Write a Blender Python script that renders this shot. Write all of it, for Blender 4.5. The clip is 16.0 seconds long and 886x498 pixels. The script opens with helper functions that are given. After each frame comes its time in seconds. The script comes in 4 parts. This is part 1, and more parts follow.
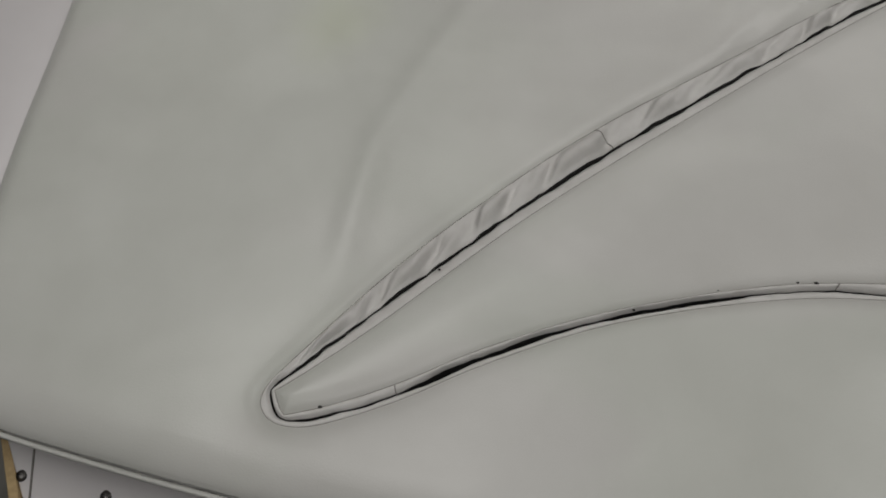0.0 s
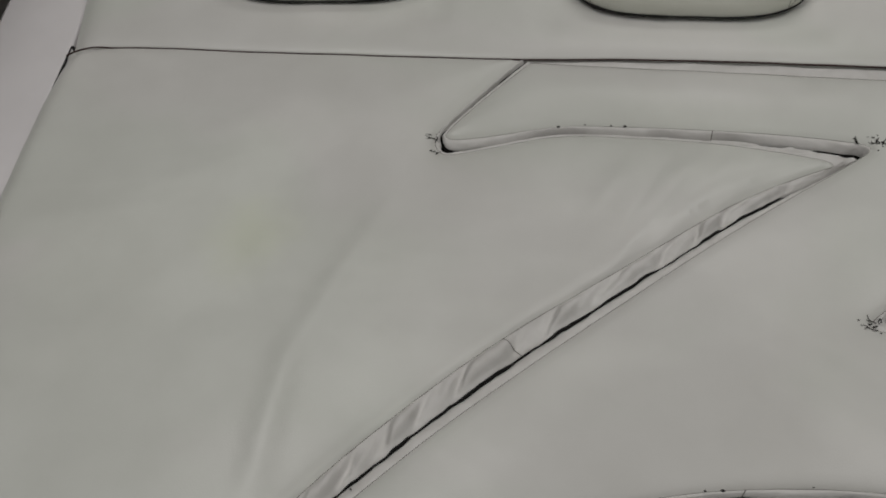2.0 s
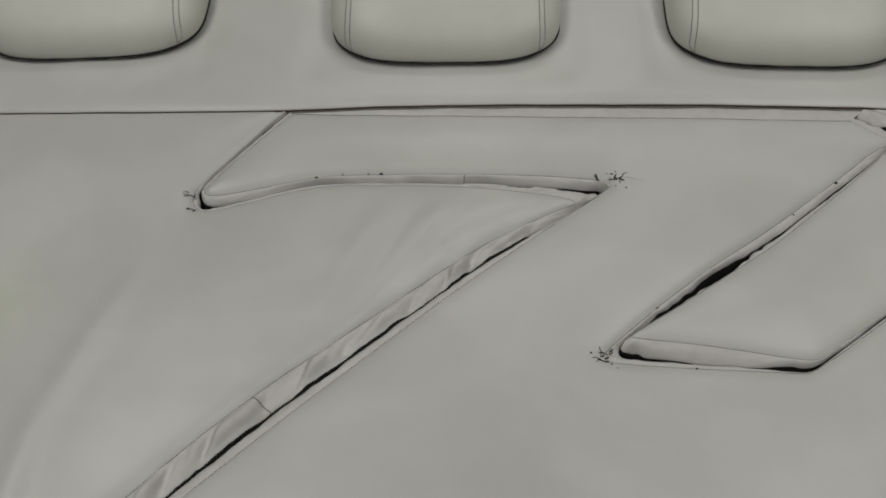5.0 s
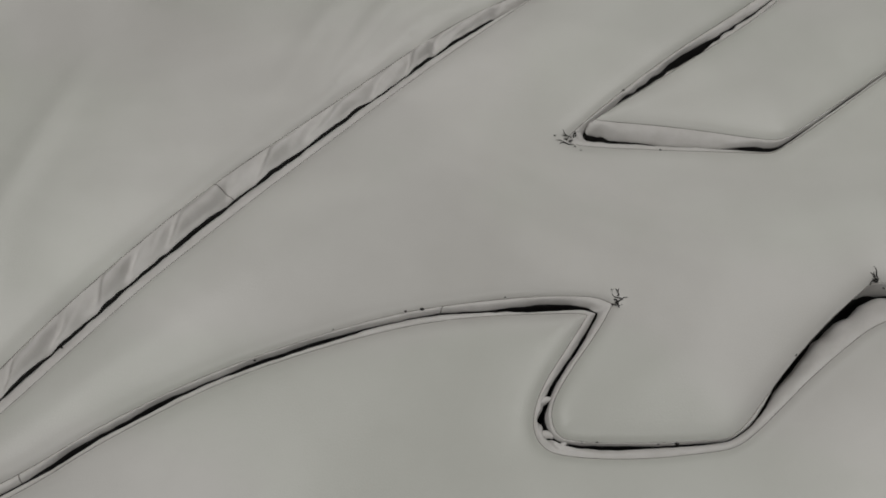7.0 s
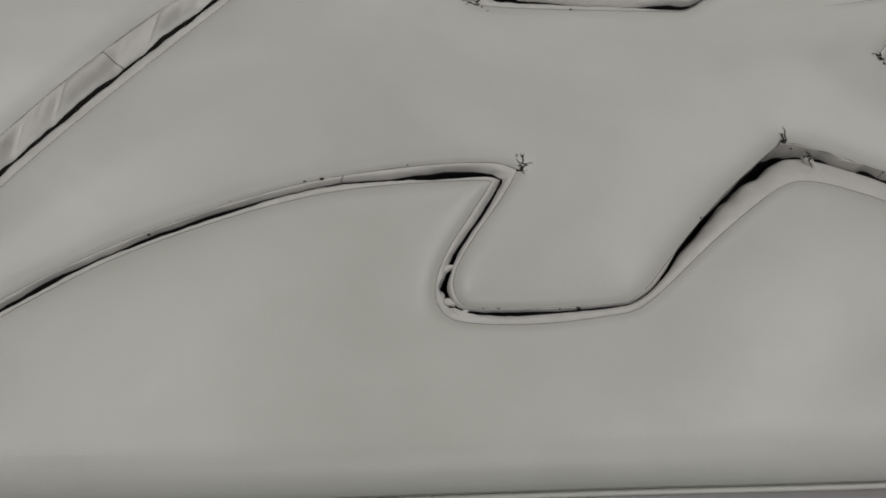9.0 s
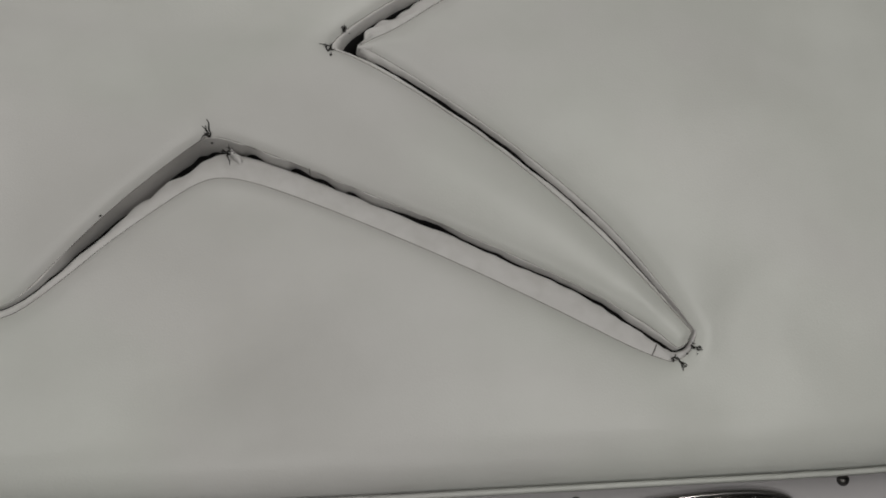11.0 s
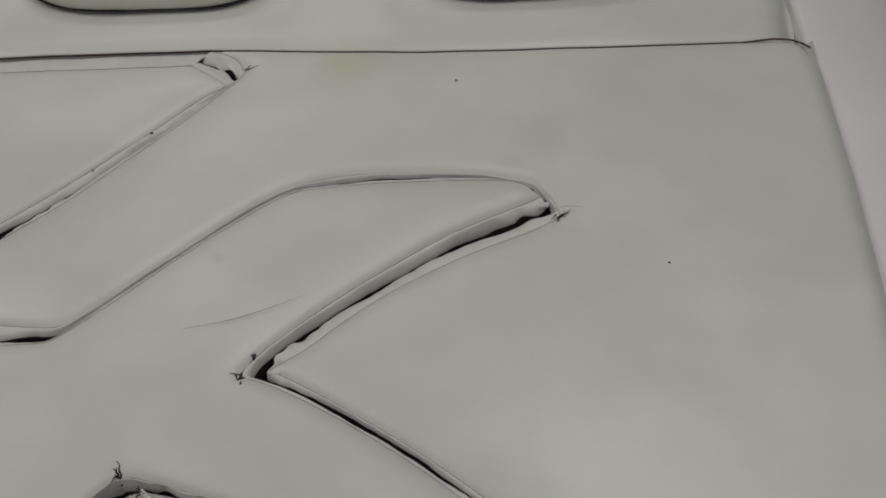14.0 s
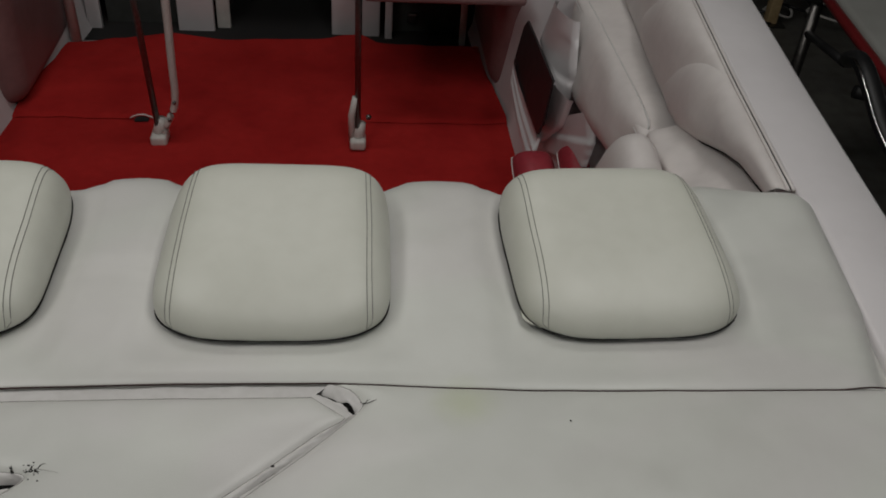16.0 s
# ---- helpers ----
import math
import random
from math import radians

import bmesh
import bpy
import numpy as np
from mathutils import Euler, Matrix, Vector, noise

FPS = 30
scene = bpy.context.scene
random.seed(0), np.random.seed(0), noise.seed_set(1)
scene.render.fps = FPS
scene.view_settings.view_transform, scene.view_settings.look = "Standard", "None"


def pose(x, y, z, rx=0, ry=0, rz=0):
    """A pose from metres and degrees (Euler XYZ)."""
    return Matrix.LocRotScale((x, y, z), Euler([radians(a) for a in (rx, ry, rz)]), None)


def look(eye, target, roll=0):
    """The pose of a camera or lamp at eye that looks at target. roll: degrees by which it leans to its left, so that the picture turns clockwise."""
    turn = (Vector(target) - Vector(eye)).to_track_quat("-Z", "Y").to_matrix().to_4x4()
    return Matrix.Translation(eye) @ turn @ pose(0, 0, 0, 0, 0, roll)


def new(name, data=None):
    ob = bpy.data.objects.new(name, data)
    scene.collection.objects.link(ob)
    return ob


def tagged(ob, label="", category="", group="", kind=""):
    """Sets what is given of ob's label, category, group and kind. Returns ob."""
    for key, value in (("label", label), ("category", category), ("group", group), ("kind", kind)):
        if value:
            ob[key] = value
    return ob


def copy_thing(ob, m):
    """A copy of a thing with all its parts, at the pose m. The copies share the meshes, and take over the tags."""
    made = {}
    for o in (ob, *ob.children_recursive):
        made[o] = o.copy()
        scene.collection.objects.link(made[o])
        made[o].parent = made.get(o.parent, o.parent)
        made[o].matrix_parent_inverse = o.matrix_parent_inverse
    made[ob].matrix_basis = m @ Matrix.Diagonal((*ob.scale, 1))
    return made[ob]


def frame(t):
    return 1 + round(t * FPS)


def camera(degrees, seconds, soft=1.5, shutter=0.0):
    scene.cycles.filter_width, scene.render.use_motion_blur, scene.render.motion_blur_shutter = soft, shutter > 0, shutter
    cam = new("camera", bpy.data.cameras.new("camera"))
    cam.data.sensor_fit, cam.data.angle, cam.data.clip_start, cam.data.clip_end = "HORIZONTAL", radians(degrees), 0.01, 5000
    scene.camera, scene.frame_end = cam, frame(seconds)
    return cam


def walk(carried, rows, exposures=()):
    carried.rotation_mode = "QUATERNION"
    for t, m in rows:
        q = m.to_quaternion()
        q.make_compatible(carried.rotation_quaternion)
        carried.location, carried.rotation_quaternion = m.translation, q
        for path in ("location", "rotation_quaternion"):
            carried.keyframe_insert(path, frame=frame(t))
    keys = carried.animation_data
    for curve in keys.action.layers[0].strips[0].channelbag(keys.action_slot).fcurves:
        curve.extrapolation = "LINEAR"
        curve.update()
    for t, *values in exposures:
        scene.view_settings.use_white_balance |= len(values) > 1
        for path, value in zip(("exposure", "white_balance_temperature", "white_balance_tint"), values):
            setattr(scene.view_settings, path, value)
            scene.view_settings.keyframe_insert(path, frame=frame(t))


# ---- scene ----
cam = camera(52.0, 16.0, soft=1.8)
PATH = [
    (0, (-0.3244, -0.8865, 0.7375), (-0.5262, -0.4708, -0.1494), -14.44),
    (0.5, (-0.3236, -0.892, 0.7426), (-0.5543, -0.4787, -0.1383), -18.60),
    (1, (-0.3175, -0.8894, 0.7515), (-0.526, -0.4264, -0.11), -13.77),
    (1.5, (-0.3117, -0.8508, 0.7707), (-0.4958, -0.3244, -0.0593), -9.78),
    (2, (-0.2904, -0.8338, 0.7749), (-0.4598, -0.2685, -0.0324), -8.55),
    (2.5, (-0.262, -0.8258, 0.7758), (-0.4229, -0.1922, 0.0191), -7.87),
    (3, (-0.2476, -0.806, 0.7865), (-0.3855, -0.1132, 0.0786), -5.82),
    (3.2, (-0.2401, -0.7979, 0.7842), (-0.3711, -0.0881, 0.0921), -5.22),
    (5.3, (-0.1456, -0.7991, 0.7951), (-0.1891, -0.2278, -0.0246), -2.63),
    (5.5, (-0.1456, -0.7998, 0.7907), (-0.1918, -0.2438, -0.0392), -3.24),
    (6, (-0.1445, -0.8017, 0.7824), (-0.1947, -0.2806, -0.0696), -4.21),
    (6.5, (-0.1372, -0.8055, 0.7758), (-0.181, -0.3347, -0.1053), -3.93),
    (7, (-0.127, -0.8228, 0.7685), (-0.1552, -0.394, -0.1344), -2.52),
    (7.5, (-0.1276, -0.8276, 0.7657), (-0.1529, -0.4312, -0.1521), -2.32),
    (8, (-0.127, -0.8335, 0.7636), (-0.1389, -0.4743, -0.1696), -0.64),
    (8.2, (-0.1266, -0.8354, 0.7627), (-0.1377, -0.4962, -0.178), -0.59),
    (10.3, (0.1921, -0.8071, 0.7052), (0.2568, -0.5023, -0.245), 8.43),
    (10.5, (0.246, -0.8045, 0.7055), (0.3143, -0.4986, -0.2441), 9.70),
    (11, (0.3664, -0.807, 0.7147), (0.4641, -0.5085, -0.2347), 17.62),
    (11.5, (0.4383, -0.8147, 0.7248), (0.5041, -0.5202, -0.2286), 10.68),
    (12, (0.4627, -0.8112, 0.7287), (0.5392, -0.4723, -0.209), 9.89),
    (12.5, (0.4688, -0.8008, 0.7409), (0.5816, -0.3945, -0.1659), 10.71),
    (13, (0.4552, -0.788, 0.7551), (0.577, -0.3322, -0.1266), 10.10),
    (13.5, (0.4517, -0.7817, 0.7596), (0.564, -0.277, -0.0964), 7.63),
    (14, (0.4525, -0.7727, 0.7623), (0.552, -0.2269, -0.0696), 5.09),
    (14.5, (0.4465, -0.77, 0.7599), (0.5532, -0.1719, -0.0344), 4.31),
    (15, (0.4339, -0.7614, 0.7657), (0.5515, -0.1233, 0.0048), 4.44),
    (15.5, (0.3834, -0.7529, 0.7861), (0.5009, -0.0393, 0.0955), 4.64),
    (16, (0.3287, -0.7386, 0.8022), (0.4298, 0.0435, 0.1873), 4.75),
]
walk(cam, [(t, look(e, g, r)) for t, e, g, r in PATH])

# ---------------------------------------------------------------- light
EXPOSURE = 0.0
scene.view_settings.exposure = EXPOSURE
world = bpy.data.worlds.new("workshop_air")
scene.world = world
world.use_nodes = True
world.node_tree.nodes["Background"].inputs[0].default_value = (0.92, 0.96, 1.0, 1)
world.node_tree.nodes["Background"].inputs[1].default_value = 0.05


def unseen_lamp(x, y, z, sx, sy, watts, colour):
    data = bpy.data.lights.new("unseen_ceiling_light", "AREA")
    data.shape, data.size, data.size_y = "RECTANGLE", sx, sy
    data.energy, data.color = watts, colour
    lamp = new("unseen_ceiling_light", data)
    lamp.matrix_world = pose(x, y, z)
    return lamp


# overhead lamps without fixtures, out of view, placed to even out the pad
unseen_lamp(-1.15, -0.25, 2.45, 0.5, 1.8, 19, (1.0, 0.985, 0.95))
unseen_lamp(1.15, -0.25, 2.45, 0.5, 1.8, 19, (1.0, 0.985, 0.95))
unseen_lamp(0.1, -2.3, 2.45, 2.0, 0.4, 14, (1.0, 0.985, 0.95))
# fill lamp added to brighten the cockpit and its carpet
unseen_lamp(0.0, 2.1, 2.45, 2.0, 0.4, 15, (1.0, 0.985, 0.95))


# ---------------------------------------------------------------- materials
def material(name, colour, rough=0.5, metal=0.0, vary=0.08, scale=6.0, grain=0.0, grain_scale=400.0,
             tint=None, spec=0.5, stain=0.0):
    """Base colour with broad clouding, a second finer mottling, and a fine relief."""
    m = bpy.data.materials.new(name)
    m.use_nodes = True
    nt = m.node_tree
    n, l = nt.nodes, nt.links
    b = n["Principled BSDF"]
    b.inputs["Roughness"].default_value = rough
    b.inputs["Metallic"].default_value = metal
    b.inputs["Specular IOR Level"].default_value = spec
    co = n.new("ShaderNodeTexCoord")
    no = n.new("ShaderNodeTexNoise")
    no.inputs["Scale"].default_value = scale
    no.inputs["Detail"].default_value = 6
    no.inputs["Roughness"].default_value = 0.62
    l.new(co.outputs["Object"], no.inputs["Vector"])
    ramp = n.new("ShaderNodeValToRGB")
    other = tint or tuple(c * (1 - vary) for c in colour)
    ramp.color_ramp.elements[0].position, ramp.color_ramp.elements[1].position = 0.34, 0.66
    ramp.color_ramp.elements[0].color = (*other, 1)
    ramp.color_ramp.elements[1].color = (*colour, 1)
    l.new(no.outputs["Fac"], ramp.inputs["Fac"])
    out = ramp.outputs["Color"]
    if stain:
        n2 = n.new("ShaderNodeTexNoise")
        n2.inputs["Scale"].default_value = scale * 7
        n2.inputs["Detail"].default_value = 5
        l.new(co.outputs["Object"], n2.inputs["Vector"])
        r2 = n.new("ShaderNodeValToRGB")
        r2.color_ramp.elements[0].position, r2.color_ramp.elements[1].position = 0.25, 0.6
        r2.color_ramp.elements[0].color = (1 - stain, 1 - stain, 1 - stain * 1.1, 1)
        r2.color_ramp.elements[1].color = (1, 1, 1, 1)
        l.new(n2.outputs["Fac"], r2.inputs["Fac"])
        mul = n.new("ShaderNodeMix")
        mul.data_type, mul.blend_type = "RGBA", "MULTIPLY"
        mul.inputs["Factor"].default_value = 1
        l.new(out, mul.inputs["A"])
        l.new(r2.outputs["Color"], mul.inputs["B"])
        out = mul.outputs["Result"]
    l.new(out, b.inputs["Base Color"])
    rr = n.new("ShaderNodeMapRange")
    rr.inputs["To Min"].default_value, rr.inputs["To Max"].default_value = max(rough - 0.07, 0.02), min(rough + 0.07, 1)
    l.new(no.outputs["Fac"], rr.inputs["Value"])
    l.new(rr.outputs["Result"], b.inputs["Roughness"])
    if grain:
        vo = n.new("ShaderNodeTexNoise")
        vo.inputs["Scale"].default_value = grain_scale
        vo.inputs["Detail"].default_value = 3
        l.new(co.outputs["Object"], vo.inputs["Vector"])
        bump = n.new("ShaderNodeBump")
        bump.inputs["Strength"].default_value = grain
        bump.inputs["Distance"].default_value = 0.002
        l.new(vo.outputs["Fac"], bump.inputs["Height"])
        l.new(bump.outputs["Normal"], b.inputs["Normal"])
    return m




def smudged(m, scale, amount, hue=0.03):
    """Broad handling smudges and a slight drift of hue, over what the material has."""
    nt = m.node_tree
    n, l = nt.nodes, nt.links
    b = n["Principled BSDF"]
    src = b.inputs["Base Color"].links[0].from_socket
    co = n.new("ShaderNodeTexCoord")
    for k, (sc, lo, hi, dark, pale) in enumerate((
            (scale, 0.42, 0.62, (1 - amount,) * 3, (1, 1, 1)),
            (scale * 0.8, 0.40, 0.60, (1 + hue, 1 - 0.4 * hue, 1), (1 - 0.6 * hue, 1 + 0.2 * hue, 1 - 1.6 * hue)))):
        mp = n.new("ShaderNodeMapping")
        mp.inputs["Location"].default_value = (3.7 * k + 1.3, 1.9 * k, 0.5)
        mp.inputs["Scale"].default_value = (1.0, 1.5, 1.0)
        l.new(co.outputs["Object"], mp.inputs["Vector"])
        no = n.new("ShaderNodeTexNoise")
        no.inputs["Scale"].default_value = sc
        no.inputs["Detail"].default_value = 3
        no.inputs["Roughness"].default_value = 0.45
        no.inputs["Distortion"].default_value = 0.6
        l.new(mp.outputs["Vector"], no.inputs["Vector"])
        r = n.new("ShaderNodeValToRGB")
        r.color_ramp.interpolation = "EASE"
        r.color_ramp.elements[0].position, r.color_ramp.elements[1].position = lo, hi
        r.color_ramp.elements[0].color, r.color_ramp.elements[1].color = (*dark, 1), (*pale, 1)
        l.new(no.outputs["Fac"], r.inputs["Fac"])
        mul = n.new("ShaderNodeMix")
        mul.data_type, mul.blend_type = "RGBA", "MULTIPLY"
        mul.inputs["Factor"].default_value = 1
        l.new(src, mul.inputs["A"])
        l.new(r.outputs["Color"], mul.inputs["B"])
        src = mul.outputs["Result"]
    l.new(src, b.inputs["Base Color"])
    return m


def stained(m, spots_):
    """Grubby patches with ragged outlines: place, reach, tint."""
    nt = m.node_tree
    n, l = nt.nodes, nt.links
    b = n["Principled BSDF"]
    src = b.inputs["Base Color"].links[0].from_socket
    co = n.new("ShaderNodeTexCoord")
    no = n.new("ShaderNodeTexNoise")
    no.inputs["Scale"].default_value = 14
    no.inputs["Detail"].default_value = 4
    l.new(co.outputs["Object"], no.inputs["Vector"])
    for x, y, reach, tint in spots_:
        d = n.new("ShaderNodeVectorMath")
        d.operation = "DISTANCE"
        d.inputs[1].default_value = (x, y, 0.01)
        l.new(co.outputs["Object"], d.inputs[0])
        wob = n.new("ShaderNodeMath")
        wob.operation = "MULTIPLY_ADD"
        wob.inputs[1].default_value = 1.1 * reach
        l.new(no.outputs["Fac"], wob.inputs[0])
        l.new(d.outputs["Value"], wob.inputs[2])
        r = n.new("ShaderNodeMapRange")
        r.interpolation_type = "SMOOTHSTEP"
        r.inputs["From Min"].default_value, r.inputs["From Max"].default_value = 0.45 * reach, 1.6 * reach
        r.inputs["To Min"].default_value, r.inputs["To Max"].default_value = 1, 0
        l.new(wob.outputs["Value"], r.inputs["Value"])
        mul = n.new("ShaderNodeMix")
        mul.data_type, mul.blend_type = "RGBA", "MULTIPLY"
        l.new(r.outputs["Result"], mul.inputs["Factor"])
        l.new(src, mul.inputs["A"])
        mul.inputs["B"].default_value = (*tint, 1)
        src = mul.outputs["Result"]
    l.new(src, b.inputs["Base Color"])
    return m


VINYL = smudged(material("cream_vinyl", (0.640, 0.642, 0.620), 0.38, 0, tint=(0.595, 0.596, 0.570), scale=3.0, grain=0.10, grain_scale=600, stain=0.03), 3.0, 0.085, 0.013)
GREY_GRIME = (0.915, 0.915, 0.91)
stained(VINYL, ((0.4624, -0.0227, 0.055, (0.94, 0.97, 0.82)), (0.6897, -0.6294, 0.055, GREY_GRIME), (0.6485, -0.73, 0.05, GREY_GRIME), (0.1241, -0.6871, 0.08, (0.945, 0.945, 0.94)), (0.6669, -0.1407, 0.05, GREY_GRIME),
                (0.2992, -0.6858, 0.09, (0.94, 0.94, 0.935)), (-0.61, -0.7356, 0.04, (0.88, 0.87, 0.87)), (0.322, -0.2715, 0.009, (0.90, 0.87, 0.86)),
                (-0.6582, -0.3044, 0.07, (0.97, 0.985, 0.90))))
VINYL_HEAD = material("headrest_vinyl", (0.66, 0.665, 0.60), 0.42, 0, tint=(0.61, 0.615, 0.545), scale=4, grain=0.10, grain_scale=600, stain=0.04)
BOXING = material("boxing_vinyl", (0.625, 0.612, 0.600), 0.55, 0, tint=(0.575, 0.560, 0.548), scale=9, grain=0.12, grain_scale=600, stain=0.10, spec=0.18)
SEAT_VINYL = material("seat_vinyl", (0.69, 0.65, 0.63), 0.5, 0, tint=(0.62, 0.58, 0.565), scale=5, grain=0.1, grain_scale=600, stain=0.05)
THREAD = material("grey_thread", (0.24, 0.225, 0.21), 0.8, 0, vary=0.3, scale=60)
PALE_THREAD = material("pale_grey_thread", (0.29, 0.285, 0.255), 0.8, 0, vary=0.3, scale=60)
DARK_THREAD = material("frayed_black_thread", (0.02, 0.018, 0.017), 0.9, 0, vary=0.3, scale=60)
# near-black that puts shade into the colour of gaps, creases and openings
GAP = material("dark_gap_shade", (0.012, 0.011, 0.011), 0.9, 0, vary=0.3, scale=40)
GELCOAT = material("white_gelcoat", (0.66, 0.635, 0.645), 0.36, 0, tint=(0.62, 0.595, 0.605), scale=3, stain=0.03)
CARPET = material("red_carpet", (0.46, 0.024, 0.022), 0.95, 0, tint=(0.35, 0.015, 0.015), scale=4, grain=0.8, grain_scale=900, spec=0.1, stain=0.12)
CHROME = material("chrome", (0.60, 0.59, 0.575), 0.17, 1.0, vary=0.1, scale=20)
STEEL = material("dull_steel", (0.22, 0.21, 0.20), 0.38, 1.0, vary=0.3, scale=90)
PLASTIC = material("white_plastic", (0.62, 0.60, 0.57), 0.4, 0, scale=20, stain=0.12)
BLACK = material("black_rubber", (0.015, 0.015, 0.016), 0.45, 0, vary=0.3, scale=20)
CONCRETE = material("grey_concrete_floor", (0.33, 0.32, 0.29), 0.75, 0, tint=(0.25, 0.24, 0.22), scale=2, grain=0.4, grain_scale=120, stain=0.3)
DARK_PANEL = material("dark_grey_panel", (0.07, 0.075, 0.07), 0.6, 0, tint=(0.045, 0.047, 0.045), scale=5, stain=0.2)
SEAM_THREAD = material("dark_red_brown_thread", (0.045, 0.020, 0.018), 0.8, 0, vary=0.4, scale=12)
WALL_PAINT = material("dull_wall_paint", (0.33, 0.33, 0.31), 0.8, 0, scale=2, stain=0.1)
TIMBER = material("yellow_pine_board", (0.60, 0.34, 0.05), 0.55, 0, tint=(0.46, 0.235, 0.03), scale=8, stain=0.2)
RAW_WOOD = material("raw_plywood_edge", (0.50, 0.37, 0.20), 0.8, 0, tint=(0.40, 0.28, 0.14), scale=30, stain=0.2)
RED_PAINT = material("red_enamel", (0.17, 0.014, 0.016), 0.35, 0, scale=8, stain=0.15)
# pink darkened for shade; on the seat bases the tint is a reflection
PINK_SHADED = material("rose_shaded_panel", (0.25, 0.145, 0.145), 0.4, 0, tint=(0.19, 0.105, 0.105), scale=5, stain=0.1)
RED_VINYL = material("red_vinyl", (0.33, 0.03, 0.045), 0.5, 0, scale=8, stain=0.15)


# ---------------------------------------------------------------- mesh tools
def link_mesh(name, bm, mat, parent=None, label="", smooth=True):
    me = bpy.data.meshes.new(name)
    bm.normal_update()
    bm.to_mesh(me)
    bm.free()
    me.materials.append(mat)
    if smooth:
        me.polygons.foreach_set("use_smooth", [True] * len(me.polygons))
    ob = new(name, me)
    if parent:
        ob.parent = parent
    if label:
        ob["label"] = label
    return ob


part = link_mesh


def empty(name, label, category, group="", kind="", at=(0, 0, 0)):
    ob = new(name)
    ob.location = at
    ob.empty_display_size = 0.05
    return tagged(ob, label, category, group, kind)


def from_lists(verts, faces):
    bm = bmesh.new()
    vs = [bm.verts.new(v) for v in verts]
    for f in faces:
        if len(set(f)) >= 3:
            try:
                bm.faces.new([vs[i] for i in f])
            except ValueError:
                pass
    return bm


def sweep(rows, closed=False):
    """Quads between neighbouring rows of equally many points."""
    k = len(rows[0])
    verts = [tuple(p) for r in rows for p in r]
    faces = []
    m = len(rows)
    for i in range(m if closed else m - 1):
        j = (i + 1) % m
        for a in range(k - 1):
            faces.append((i * k + a, j * k + a, j * k + a + 1, i * k + a + 1))
    return from_lists(verts, faces)


def tube(points, radius, sides=6, closed=False, flat=1.0):
    pts = [Vector(p) for p in points]
    rows = []
    for i, p in enumerate(pts):
        a = pts[i - 1] if (i or closed) else p
        b = pts[(i + 1) % len(pts)] if (i < len(pts) - 1 or closed) else p
        d = (b - a).normalized() if (b - a).length > 1e-9 else Vector((1, 0, 0))
        up = Vector((0, 0, 1)) if abs(d.z) < 0.9 else Vector((1, 0, 0))
        s = d.cross(up).normalized()
        u = s.cross(d)
        r = radius(i / max(len(pts) - 1, 1)) if callable(radius) else radius
        rows.append([p + s * math.cos(q) * r + u * math.sin(q) * r * flat for q in
                     [2 * math.pi * k / sides for k in range(sides + 1)]])
    bm = sweep(rows, closed)
    bmesh.ops.remove_doubles(bm, verts=bm.verts, dist=1e-7)
    if not closed:
        bmesh.ops.holes_fill(bm, edges=[e for e in bm.edges if e.is_boundary])
    bmesh.ops.recalc_face_normals(bm, faces=bm.faces)
    return bm


def box(sx, sy, sz, at=(0, 0, 0), bevel=0.005, segments=3):
    bm = bmesh.new()
    bmesh.ops.create_cube(bm, size=1)
    bmesh.ops.scale(bm, vec=(sx, sy, sz), verts=bm.verts)
    if bevel:
        bmesh.ops.bevel(bm, geom=bm.edges[:], offset=bevel, segments=segments, profile=0.5, affect="EDGES")
    bmesh.ops.translate(bm, vec=at, verts=bm.verts)
    return bm


def prism(outline, z0, z1, bevel=0.0, segments=2):
    bm = bmesh.new()
    vs = [bm.verts.new((x, y, z1)) for x, y in outline]
    f = bm.faces.new(vs)
    r = bmesh.ops.extrude_face_region(bm, geom=[f])
    bmesh.ops.translate(bm, vec=(0, 0, z0 - z1), verts=[v for v in r["geom"] if isinstance(v, bmesh.types.BMVert)])
    bmesh.ops.recalc_face_normals(bm, faces=bm.faces)
    if bevel:
        bmesh.ops.bevel(bm, geom=[e for e in bm.edges if abs(e.verts[0].co.z - e.verts[1].co.z) < 1e-6], offset=bevel,
                        segments=segments, profile=0.5, affect="EDGES")
    return bm


def cushion(sx, sy, sz, n=18, pu=5.0, pv=5.0, puff=2.3, seed=0.0, wrinkle=0.004):
    """A stuffed pad lying on z = 0: rounded plan, domed top, slightly uneven."""
    rows = []
    for i in range(n + 1):
        u = math.sin(math.pi / 2 * (2 * i / n - 1))
        row = []
        for j in range(n + 1):
            v = math.sin(math.pi / 2 * (2 * j / n - 1))
            h = (max(0, (1 - abs(u) ** pu) * (1 - abs(v) ** pv))) ** (1 / puff)
            x = u * sx / 2 * (1 - 0.06 * v ** 4)
            y = v * sy / 2 * (1 - 0.06 * u ** 4)
            w = noise.noise(Vector((x * 9 + seed, y * 9, seed))) * wrinkle * h
            row.append((x, y, h * sz + w))
        rows.append(row)
    bm = sweep(rows)
    bmesh.ops.recalc_face_normals(bm, faces=bm.faces)
    return bm


def chaikin(pts, times=2):
    for _ in range(times):
        out = [pts[0]]
        for a, b in zip(pts[:-1], pts[1:]):
            a, b = np.asarray(a, float), np.asarray(b, float)
            out += [tuple(0.75 * a + 0.25 * b), tuple(0.25 * a + 0.75 * b)]
        out.append(pts[-1])
        pts = out
    return pts


